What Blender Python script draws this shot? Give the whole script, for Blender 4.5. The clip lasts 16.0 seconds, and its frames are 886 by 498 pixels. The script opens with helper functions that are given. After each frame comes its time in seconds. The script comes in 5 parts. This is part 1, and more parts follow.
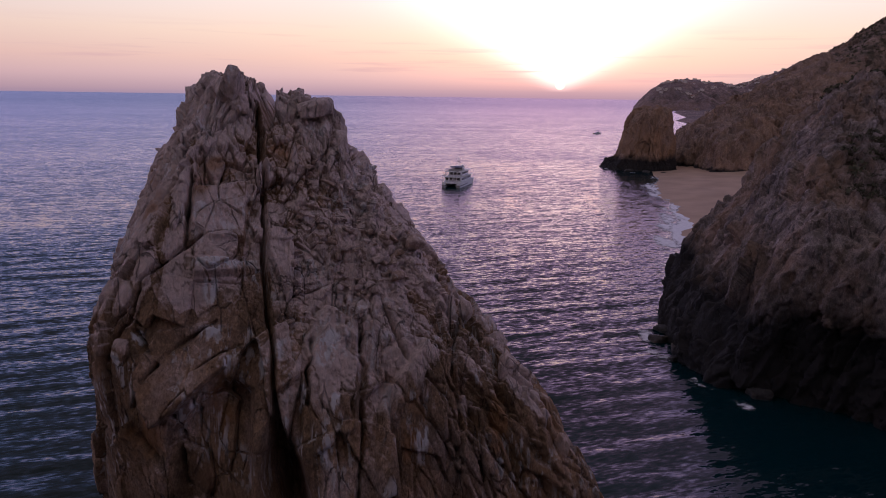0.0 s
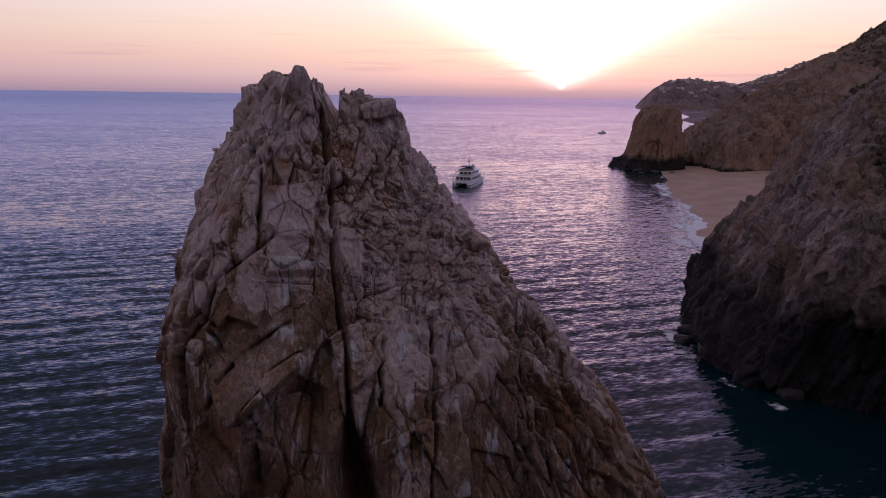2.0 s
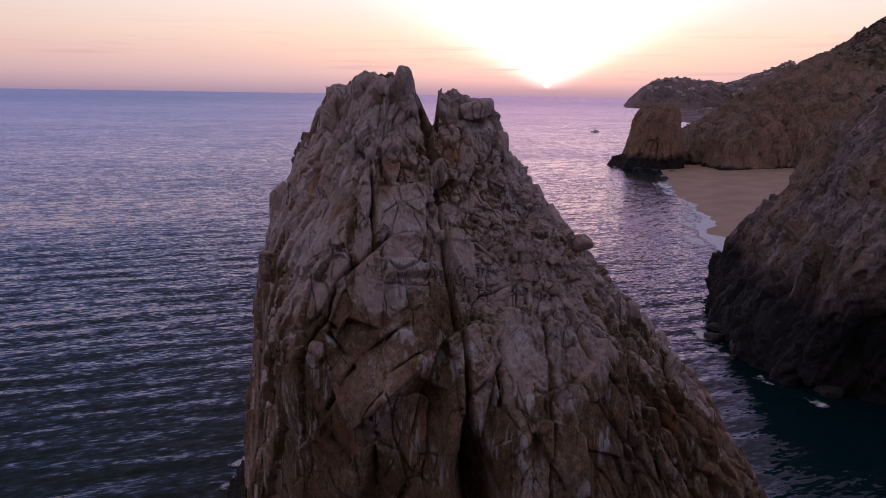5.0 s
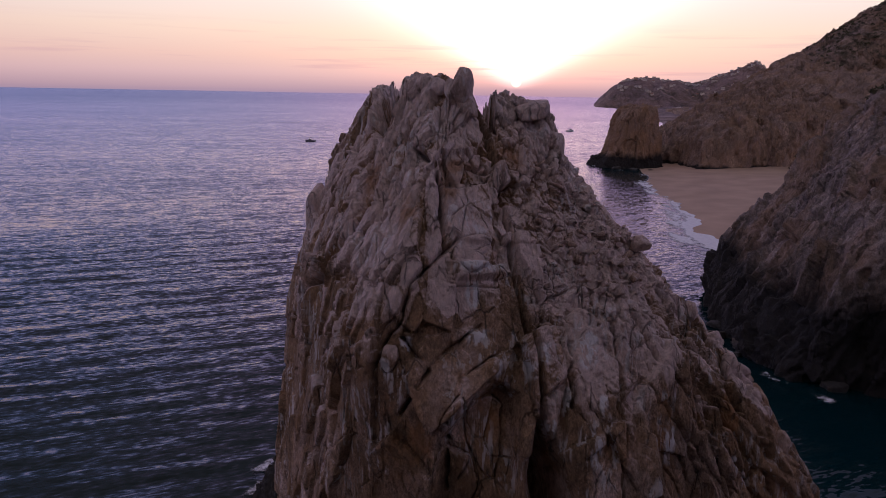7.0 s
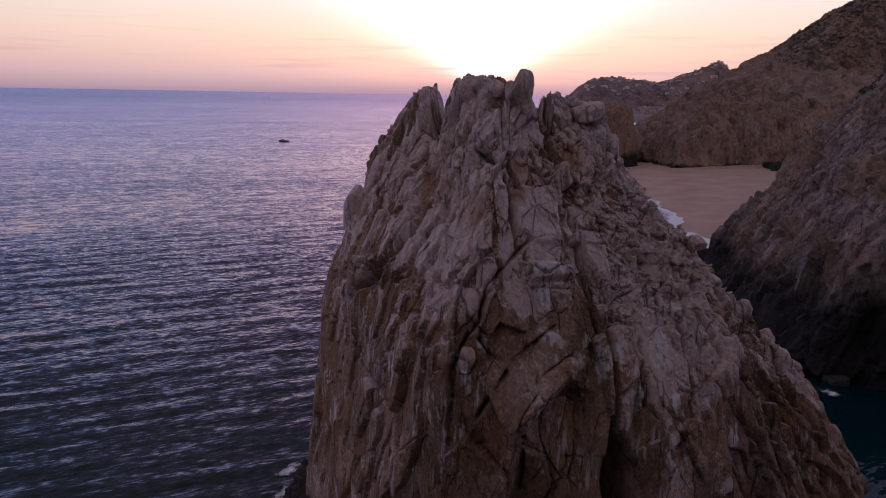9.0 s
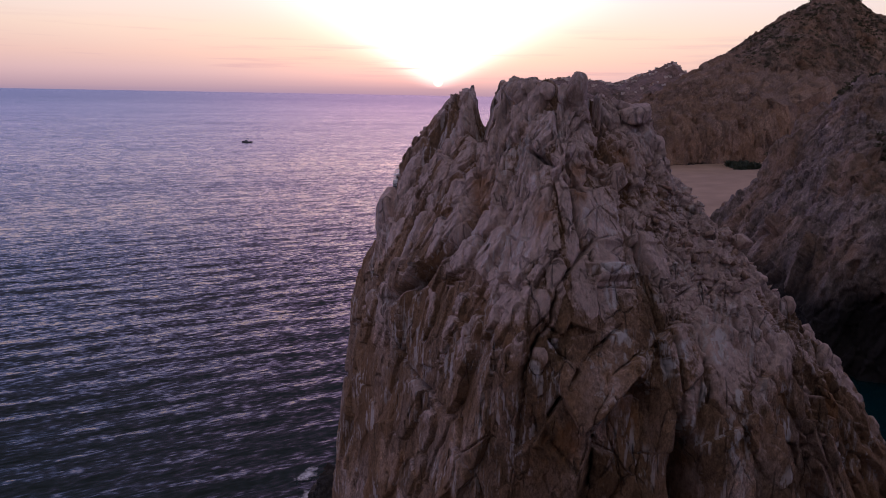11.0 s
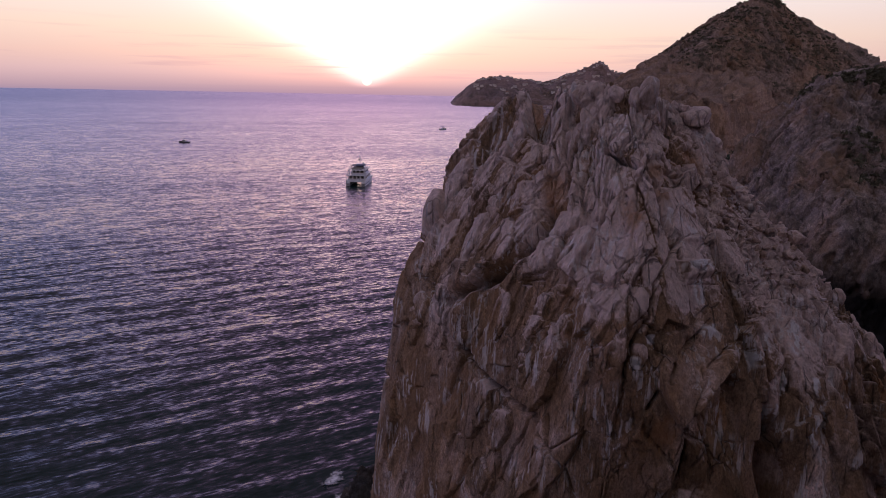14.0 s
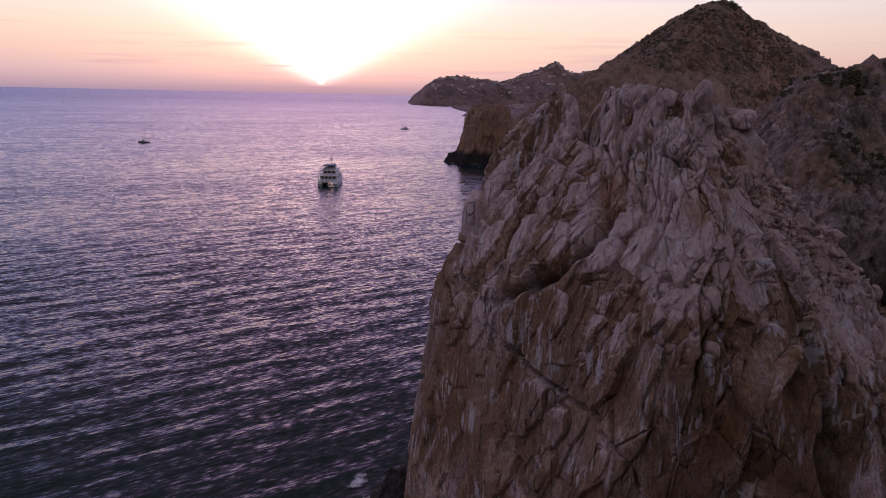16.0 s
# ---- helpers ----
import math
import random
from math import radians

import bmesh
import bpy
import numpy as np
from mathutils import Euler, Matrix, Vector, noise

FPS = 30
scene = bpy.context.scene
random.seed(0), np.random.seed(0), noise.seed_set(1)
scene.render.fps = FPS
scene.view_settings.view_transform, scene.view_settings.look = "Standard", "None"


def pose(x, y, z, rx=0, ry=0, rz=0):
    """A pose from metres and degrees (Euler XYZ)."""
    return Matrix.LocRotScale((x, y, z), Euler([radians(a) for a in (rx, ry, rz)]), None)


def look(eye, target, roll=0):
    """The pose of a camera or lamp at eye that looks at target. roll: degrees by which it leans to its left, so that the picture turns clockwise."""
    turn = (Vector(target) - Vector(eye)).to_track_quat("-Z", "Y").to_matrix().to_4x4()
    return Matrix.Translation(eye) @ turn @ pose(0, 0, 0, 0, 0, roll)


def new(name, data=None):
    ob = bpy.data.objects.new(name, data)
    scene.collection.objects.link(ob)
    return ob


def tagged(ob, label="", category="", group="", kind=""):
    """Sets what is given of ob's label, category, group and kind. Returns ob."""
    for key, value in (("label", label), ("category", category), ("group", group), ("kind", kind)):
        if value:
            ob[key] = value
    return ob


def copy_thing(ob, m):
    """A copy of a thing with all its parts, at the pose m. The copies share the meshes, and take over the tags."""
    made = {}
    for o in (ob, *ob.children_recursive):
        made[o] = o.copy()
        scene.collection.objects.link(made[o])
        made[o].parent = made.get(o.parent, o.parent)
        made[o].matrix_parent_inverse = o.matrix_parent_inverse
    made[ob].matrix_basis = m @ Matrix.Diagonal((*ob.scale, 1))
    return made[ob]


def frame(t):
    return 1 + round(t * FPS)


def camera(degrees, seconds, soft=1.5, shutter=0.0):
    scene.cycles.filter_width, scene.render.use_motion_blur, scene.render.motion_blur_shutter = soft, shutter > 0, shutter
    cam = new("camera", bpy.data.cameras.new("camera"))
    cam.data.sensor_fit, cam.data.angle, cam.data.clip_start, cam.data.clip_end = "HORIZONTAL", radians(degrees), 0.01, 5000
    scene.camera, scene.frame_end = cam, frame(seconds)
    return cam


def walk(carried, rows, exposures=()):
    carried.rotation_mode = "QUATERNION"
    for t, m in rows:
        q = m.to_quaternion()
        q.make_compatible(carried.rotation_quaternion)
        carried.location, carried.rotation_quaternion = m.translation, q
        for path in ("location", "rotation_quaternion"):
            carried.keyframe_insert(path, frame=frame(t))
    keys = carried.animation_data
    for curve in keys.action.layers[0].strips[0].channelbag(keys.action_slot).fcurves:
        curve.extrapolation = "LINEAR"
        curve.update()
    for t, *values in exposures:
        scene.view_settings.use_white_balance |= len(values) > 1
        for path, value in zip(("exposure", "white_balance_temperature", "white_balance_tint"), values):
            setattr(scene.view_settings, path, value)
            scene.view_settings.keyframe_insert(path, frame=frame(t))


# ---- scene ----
# seconds, eye x, y, z (metres), yaw, pitch, roll (degrees)
PATH = [
    (0.0, 0.00, 0.00, 40.00, -1.03, -11.80, 0.82),
    (0.5, -0.97, 0.04, 40.00, -1.02, -11.82, 0.81),
    (1.0, -1.96, 0.07, 40.03, -0.99, -11.84, 0.84),
    (1.5, -3.01, 0.08, 40.04, -0.97, -11.85, 0.90),
    (2.0, -4.10, 0.08, 40.02, -0.97, -11.85, 0.87),
    (2.5, -5.26, 0.08, 40.01, -1.04, -11.85, 0.88),
    (3.0, -6.44, 0.10, 40.02, -1.10, -11.88, 0.88),
    (3.5, -7.65, 0.12, 40.02, -1.20, -11.91, 0.90),
    (4.0, -8.90, 0.16, 40.01, -1.32, -11.91, 0.87),
    (4.5, -10.16, 0.20, 40.01, -1.55, -11.93, 0.88),
    (5.3, -12.34, 0.36, 40.03, -2.30, -11.94, 0.91),
    (6.1, -14.57, 0.54, 40.04, -3.13, -11.96, 0.97),
    (7.0, -17.18, 0.77, 40.07, -4.27, -11.96, 1.01),
    (7.5, -18.63, 0.92, 40.08, -4.92, -11.96, 1.03),
    (8.0, -20.12, 1.04, 40.08, -5.54, -11.98, 1.05),
    (8.5, -21.60, 1.16, 40.10, -6.17, -11.97, 1.03),
    (9.0, -23.12, 1.27, 40.12, -6.79, -11.95, 0.98),
    (9.8, -25.58, 1.57, 40.12, -8.08, -11.93, 1.02),
    (10.6, -28.06, 1.87, 40.15, -9.37, -11.91, 1.02),
    (11.5, -30.88, 2.25, 40.16, -10.91, -11.88, 1.03),
    (12.0, -32.45, 2.51, 40.20, -11.84, -11.89, 1.06),
    (12.5, -34.01, 2.77, 40.24, -12.73, -11.90, 1.08),
    (13.0, -35.58, 3.01, 40.28, -13.57, -11.90, 1.08),
    (13.5, -37.17, 3.24, 40.29, -14.44, -11.90, 1.09),
    (14.0, -38.79, 3.51, 40.29, -15.29, -11.89, 1.08),
    (14.5, -40.45, 3.87, 40.30, -16.16, -11.87, 1.12),
    (15.0, -42.16, 4.32, 40.35, -17.04, -11.91, 1.21),
    (15.5, -43.86, 4.79, 40.38, -17.88, -11.93, 1.29),
    (16.0, -45.57, 5.24, 40.37, -18.67, -11.86, 1.26),
]
cam = camera(60.69, 16.0, soft=0.95)
walk(cam, [(t, pose(x, y, z, 90 + pitch, 0, yaw) @ pose(0, 0, 0, 0, 0, roll)) for t, x, y, z, yaw, pitch, roll in PATH])

# ---- light: the sun on the horizon, haze-filled dusk sky ----
SUN_AZ, SUN_EL = 9.45, 0.55                       # degrees, azimuth clockwise from +y
SUN_WAY = Vector((math.sin(radians(SUN_AZ)) * math.cos(radians(SUN_EL)), math.cos(radians(SUN_AZ)) * math.cos(radians(SUN_EL)), math.sin(radians(SUN_EL))))
SUN_STRENGTH, SKY_STRENGTH = 0.008, 1.0


def nodes_of(tree):
    tree.nodes.clear()

    def add(kind, **values):
        node = tree.nodes.new(kind)
        for key, value in values.items():
            if key in node.inputs:
                link_or_set(node.inputs[key], value)
            else:
                setattr_plain(node, key, value)
        return node

    def link_or_set(socket, value):
        if isinstance(value, bpy.types.NodeSocket):
            tree.links.new(value, socket)
        else:
            socket.default_value = value

    def setattr_plain(node, key, value):
        if key == "operation":
            node.operation = value
        elif key == "blend_type":
            node.blend_type = value
        elif key == "data_type":
            node.data_type = value
        elif key == "feature":
            node.feature = value
        elif key == "sky_type":
            node.sky_type = value
        elif key == "use_clamp":
            node.use_clamp = value
        elif key == "noise_dimensions":
            node.noise_dimensions = value
        else:
            raise KeyError(key)

    return add, link_or_set


def maths(add, operation, a, b=None, c=None, clamp=False):
    node = add("ShaderNodeMath", operation=operation, use_clamp=clamp)
    links = node.id_data.links
    for socket, value in zip(node.inputs, (a, b, c)):
        if value is None:
            continue
        if isinstance(value, bpy.types.NodeSocket):
            links.new(value, socket)
        else:
            socket.default_value = value
    return node.outputs[0]


def mixed(add, fac, a, b, blend="MIX"):
    node = add("ShaderNodeMix", data_type="RGBA", blend_type=blend)
    links = node.id_data.links
    for socket, value in ((node.inputs[0], fac), (node.inputs[6], a), (node.inputs[7], b)):
        if isinstance(value, bpy.types.NodeSocket):
            links.new(value, socket)
        elif isinstance(value, (int, float)):
            socket.default_value = value
        else:
            socket.default_value = (*value, 1.0)
    return node.outputs[2]


def ramp(add, fac, stops, smooth=False):
    node = add("ShaderNodeValToRGB")
    node.id_data.links.new(fac, node.inputs[0])
    band = node.color_ramp
    band.interpolation = "EASE" if smooth else "LINEAR"
    while len(band.elements) < len(stops):
        band.elements.new(0.5)
    for element, (place, colour) in zip(band.elements, stops):
        element.position = place
        element.color = (*colour, 1.0) if isinstance(colour, tuple) else (colour, colour, colour, 1.0)
    return node.outputs[0]


world = bpy.data.worlds.new("dusk_sky")
world.use_nodes = True
scene.world = world
add, put = nodes_of(world.node_tree)
ray = add("ShaderNodeTexCoord").outputs["Generated"]
split = add("ShaderNodeSeparateXYZ", Vector=ray)
up = split.outputs["Z"]
# height above the horizon: mauve haze, peach, cream, then dull blue overhead
dome = ramp(add, maths(add, "ADD", maths(add, "MULTIPLY", up, 0.8), 0.2), [
    (0.0, (0.08, 0.08, 0.15)), (0.192, (0.34, 0.26, 0.40)), (0.1975, (0.50, 0.34, 0.42)), (0.213, (0.74, 0.50, 0.52)), (0.23, (0.89, 0.60, 0.54)),
    (0.255, (0.98, 0.74, 0.63)), (0.285, (0.98, 0.83, 0.79)), (0.305, (0.74, 0.57, 0.92)), (0.40, (0.66, 0.64, 1.28)), (0.50, (0.37, 0.47, 0.96)), (0.66, (0.20, 0.245, 0.42)), (1.0, (0.40, 0.36, 0.375))])
# the side away from the sun is darker and bluer
sunward = maths(add, "ADD", maths(add, "MULTIPLY", split.outputs["X"], math.sin(radians(SUN_AZ))), maths(add, "MULTIPLY", split.outputs["Y"], math.cos(radians(SUN_AZ))))
side = maths(add, "ADD", maths(add, "MULTIPLY", sunward, 0.5), 0.5)
away = ramp(add, side, [(0.0, (0.80, 0.69, 0.52)), (0.5, (0.70, 0.62, 0.62)), (0.86, (0.85, 0.83, 0.87)), (1.0, (1.0, 1.0, 1.0))], True)
sky = mixed(add, 1.0, dome, away, "MULTIPLY")
# glow that fans out above the sun, dimmed by low cloud on the horizon
across = maths(add, "SUBTRACT", maths(add, "MULTIPLY", split.outputs["X"], math.cos(radians(SUN_AZ))), maths(add, "MULTIPLY", split.outputs["Y"], math.sin(radians(SUN_AZ))))
above = maths(add, "MAXIMUM", up, 0.0)
ahead = maths(add, "GREATER_THAN", sunward, 0.0)


def fan(start, spread, rise, fade):
    width = maths(add, "ADD", maths(add, "MULTIPLY", above, spread), start)
    u = maths(add, "DIVIDE", across, width)
    bell = maths(add, "POWER", 2.718, maths(add, "MULTIPLY", maths(add, "MULTIPLY", u, u), -1.0))
    lift = maths(add, "SUBTRACT", 1.0, maths(add, "POWER", 2.718, maths(add, "MULTIPLY", above, -1.0 / rise)))
    drop = maths(add, "POWER", 2.718, maths(add, "MULTIPLY", maths(add, "MULTIPLY", above, above), -1.0 / (fade * fade)))
    return maths(add, "MULTIPLY", maths(add, "MULTIPLY", maths(add, "MULTIPLY", bell, lift), drop), ahead)


sky = mixed(add, 1.0, sky, mixed(add, fan(0.012, 1.15, 0.055, 0.115), (0, 0, 0), (3.9, 2.9, 2.7)), "ADD")
sky = mixed(add, 1.0, sky, mixed(add, fan(0.2, 1.0, 0.025, 0.085), (0, 0, 0), (0.50, 0.20, 0.03)), "ADD")
# thin cloud bars low over the sea
bars = add("ShaderNodeMapping", Vector=ray, Scale=(2.2, 2.2, 60.0))
wisps = add("ShaderNodeTexNoise", Vector=bars.outputs[0], Scale=2.2, Detail=5.0, Roughness=0.55)
low = ramp(add, up, [(0.0, 0.2), (0.02, 1.0), (0.05, 0.7), (0.085, 0.0)])
veil = maths(add, "MULTIPLY", ramp(add, wisps.outputs[0], [(0.56, 0.0), (0.7, 1.0)]), maths(add, "MULTIPLY", low, 0.6))
sky = mixed(add, veil, sky, (0.66, 0.42, 0.46))
# the sun's disc
facing = add("ShaderNodeVectorMath", operation="DOT_PRODUCT")
put(facing.inputs[0], ray)
facing.inputs[1].default_value = SUN_WAY
disc = ramp(add, maths(add, "MULTIPLY", maths(add, "SUBTRACT", facing.outputs["Value"], 0.9998), 5000.0), [(0.88, 0.0), (0.97, 1.0)])
sky = mixed(add, 1.0, sky, mixed(add, disc, (0, 0, 0), (1.6, 1.2, 0.7)), "ADD")
# the haze keeps the glow from growing without end
sky = mixed(add, 1.0, sky, (1.15, 1.03, 1.0), "DARKEN")
# rose light high above the sun
sky = mixed(add, 1.0, sky, mixed(add, fan(0.14, 0.42, 0.25, 0.5), (0, 0, 0), (1.3, 0.36, 0.5)), "ADD")
air = add("ShaderNodeTexSky", sky_type="NISHITA")
air.sun_disc, air.sun_elevation, air.sun_rotation = False, radians(SUN_EL), radians(SUN_AZ)
sky = mixed(add, 0.008, sky, air.outputs[0], "ADD")
ground = add("ShaderNodeBackground", Color=sky, Strength=SKY_STRENGTH)
add("ShaderNodeOutputWorld", Surface=ground.outputs[0])

sun = new("sun", bpy.data.lights.new("sun", "SUN"))
sun.data.energy, sun.data.angle, sun.data.color = SUN_STRENGTH, radians(9.0), (1.0, 0.46, 0.38)
sun.matrix_world = look((0, 0, 60), Vector((0, 0, 60)) - SUN_WAY)
scene.view_settings.exposure = 0.0

# ---- materials ----


def material(name):
    mat = bpy.data.materials.new(name)
    mat.use_nodes = True
    return (mat, *nodes_of(mat.node_tree))


def finish(add, colour, rough, bump=None, strength=0.5, distance=0.05, **more):
    skin = add("ShaderNodeBsdfPrincipled", Roughness=rough, **more)
    links = skin.id_data.links
    if isinstance(colour, bpy.types.NodeSocket):
        links.new(colour, skin.inputs["Base Color"])
    else:
        skin.inputs["Base Color"].default_value = (*colour, 1.0)
    if bump is not None:
        relief = add("ShaderNodeBump", Height=bump, Strength=strength, Distance=distance)
        links.new(relief.outputs[0], skin.inputs["Normal"])
    add("ShaderNodeOutputMaterial", Surface=skin.outputs[0])
    return skin


def add_field(add, key):
    node = add("ShaderNodeAttribute")
    node.attribute_name = key
    return node.outputs["Fac"]


def rock_material(name, tints, size=1.0, ochre=0.5, guano=0.0, wet_shade=0.0, scrub=0.0, has_fields=False):
    """Weathered granite: pale and dark patches, iron stain, lichen, bird droppings in streaks, a dark intertidal foot
    with painted shade.
    """
    mat, add, put = material(name)
    place = add("ShaderNodeNewGeometry").outputs["Position"]
    tall = add("ShaderNodeMapping", Vector=place, Scale=(1.0, 1.0, 0.55)).outputs[0]
    broad = add("ShaderNodeTexNoise", Vector=tall, Scale=0.22 / size, Detail=5.0, Roughness=0.6)
    colour = ramp(add, broad.outputs[0], [(0.3, tints[0]), (0.5, tints[1]), (0.7, tints[2])])
    blocks = add("ShaderNodeTexVoronoi", Vector=tall, Scale=0.55 / size)
    shade = ramp(add, add("ShaderNodeSeparateColor", Color=blocks.outputs["Color"]).outputs[0], [(0.0, 0.62), (1.0, 1.3)])
    colour = mixed(add, 0.8, colour, shade, "MULTIPLY")
    hue = add("ShaderNodeSeparateColor", Color=blocks.outputs["Color"]).outputs[1]
    colour = mixed(add, maths(add, "MULTIPLY", ramp(add, hue, [(0.55, 0.0), (0.8, 1.0)]), 0.55), colour, (tints[1][0] * 0.95, tints[1][1] * 0.98, tints[1][2] * 1.12))
    grain = add("ShaderNodeTexNoise", Vector=tall, Scale=2.6 / size, Detail=8.0, Roughness=0.68)
    colour = mixed(add, 0.85, colour, ramp(add, grain.outputs[0], [(0.28, 0.42), (0.5, 0.92), (0.72, 1.5)]), "MULTIPLY")
    speckle = add("ShaderNodeTexNoise", Vector=tall, Scale=9.0 / size, Detail=5.0, Roughness=0.7)
    colour = mixed(add, 0.8, colour, ramp(add, speckle.outputs[0], [(0.33, 0.45), (0.5, 1.0), (0.67, 1.5)]), "MULTIPLY")
    rust = add("ShaderNodeTexNoise", Vector=tall, Scale=0.16 / size, Detail=6.0, Roughness=0.62)
    colour = mixed(add, maths(add, "MULTIPLY", ramp(add, rust.outputs[0], [(0.46, 0.0), (0.6, 1.0)]), ochre), colour, (0.31, 0.172, 0.082))
    if has_fields:
        iron = maths(add, "ADD", add_field(add, "rust"), maths(add, "MULTIPLY", maths(add, "SUBTRACT", grain.outputs[0], 0.5), 0.8))
        pale = maths(add, "ADD", add_field(add, "paleness"), maths(add, "MULTIPLY", maths(add, "SUBTRACT", grain.outputs[0], 0.5), 0.5))
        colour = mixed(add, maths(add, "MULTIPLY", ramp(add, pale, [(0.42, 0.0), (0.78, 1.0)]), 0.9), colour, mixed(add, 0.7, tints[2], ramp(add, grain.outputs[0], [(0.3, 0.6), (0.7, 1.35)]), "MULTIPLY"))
    if has_fields:
        colour = mixed(add, maths(add, "MULTIPLY", ramp(add, iron, [(0.25, 0.0), (0.7, 1.0)]), 0.7), colour, mixed(add, 0.6, (0.38, 0.19, 0.08), ramp(add, grain.outputs[0], [(0.3, 0.5), (0.7, 1.4)]), "MULTIPLY"))
    if scrub:
        dots = add("ShaderNodeTexNoise", Vector=place, Scale=0.5 / size, Detail=7.0, Roughness=0.75)
        colour = mixed(add, maths(add, "MULTIPLY", ramp(add, dots.outputs[0], [(0.5, 0.0), (0.6, 1.0)]), scrub), colour, (0.05, 0.045, 0.025))
    if guano:
        drips = add("ShaderNodeTexNoise", Vector=add("ShaderNodeMapping", Vector=place, Scale=(2.6, 2.6, 0.2)).outputs[0], Scale=1.0, Detail=4.0, Roughness=0.6)
        spots = add("ShaderNodeTexNoise", Vector=place, Scale=0.28, Detail=3.0)
        laid = ramp(add, maths(add, "MULTIPLY", add_field(add, "droppings"), ramp(add, drips.outputs[0], [(0.34, 0.2), (0.55, 1.0)])), [(0.12, 0.0), (0.5, 0.92)])
        white = maths(add, "MULTIPLY", ramp(add, drips.outputs[0], [(0.52, 0.0), (0.6, 1.0)]), ramp(add, spots.outputs[0], [(0.5, 0.0), (0.58, 1.0)]))
        colour = mixed(add, maths(add, "MULTIPLY", maths(add, "MAXIMUM", maths(add, "MULTIPLY", white, 0.6), laid), guano), colour, (0.80, 0.78, 0.79))
    if wet_shade:
        height = add("ShaderNodeSeparateXYZ", Vector=place).outputs["Z"]
        edge = maths(add, "ADD", height, maths(add, "MULTIPLY", maths(add, "SUBTRACT", broad.outputs[0], 0.5), 9.0))
        # dark foot: intertidal rock, and on the near cliff also shade as colour
        tide_shade = ramp(add, maths(add, "DIVIDE", edge, wet_shade * 2.0), [(0.35, 1.0), (0.55, 0.0)])
        colour = mixed(add, maths(add, "MULTIPLY", tide_shade, 0.97), colour, (0.012, 0.011, 0.011))
    if has_fields:
        # darker along the open cracks and round the rims of the knobs
        joint_dark = maths(add, "MULTIPLY", ramp(add, maths(add, "ADD", add_field(add, "joint"), maths(add, "MULTIPLY", maths(add, "SUBTRACT", speckle.outputs[0], 0.5), 0.5)), [(0.3, 0.0), (0.75, 1.0)]), 0.7)
        colour = mixed(add, joint_dark, colour, (0.035, 0.026, 0.018))
    # hairline cracks, open in some places only
    wander = add("ShaderNodeTexNoise", Vector=place, Scale=0.8 / size, Detail=3.0)
    strayed = add("ShaderNodeVectorMath", operation="MULTIPLY_ADD")
    put(strayed.inputs[0], wander.outputs["Color"])
    strayed.inputs[1].default_value = (0.22 * size, 0.22 * size, 0.5 * size)
    put(strayed.inputs[2], place)
    joints = add("ShaderNodeTexVoronoi", feature="DISTANCE_TO_EDGE", Vector=add("ShaderNodeMapping", Vector=strayed.outputs[0], Rotation=(0.1, 0.2, 0.4), Scale=(1.0, 1.0, 0.17)).outputs[0], Scale=0.75 / size)
    gaping = add("ShaderNodeTexNoise", Vector=place, Scale=0.45 / size, Detail=3.0)
    crack = maths(add, "MULTIPLY", ramp(add, joints.outputs["Distance"], [(0.004, 1.0), (0.034, 0.0)]), ramp(add, gaping.outputs[0], [(0.5, 0.0), (0.62, 1.0)]))
    colour = mixed(add, maths(add, "MULTIPLY", crack, 0.42 if has_fields else 0.25), colour, (0.02, 0.017, 0.015))
    fine = add("ShaderNodeTexNoise", Vector=tall, Scale=4.0 / size, Detail=11.0, Roughness=0.72)
    scars = add("ShaderNodeTexNoise", Vector=add("ShaderNodeMapping", Vector=place, Scale=(2.2 / size, 2.2 / size, 0.3 / size)).outputs[0], Scale=1.0, Detail=5.0, Roughness=0.6)
    relief = maths(add, "ADD", fine.outputs[0], maths(add, "MULTIPLY", scars.outputs[0], 0.6))
    relief = maths(add, "SUBTRACT", relief, crack)
    finish(add, colour, 0.88, relief, 1.0, 0.28 * size)
    return mat


def plain_material(name, colour, rough=0.6, metal=0.0, vary=0.15, size=2.0):
    mat, add, put = material(name)
    place = add("ShaderNodeTexCoord").outputs["Object"]
    mottle = add("ShaderNodeTexNoise", Vector=place, Scale=size, Detail=5.0)
    tone = mixed(add, 1.0, colour, ramp(add, mottle.outputs[0], [(0.3, 1.0 - vary), (0.7, 1.0 + vary)]), "MULTIPLY")
    finish(add, tone, rough, mottle.outputs[0], 0.1, 0.02, Metallic=metal)
    return mat


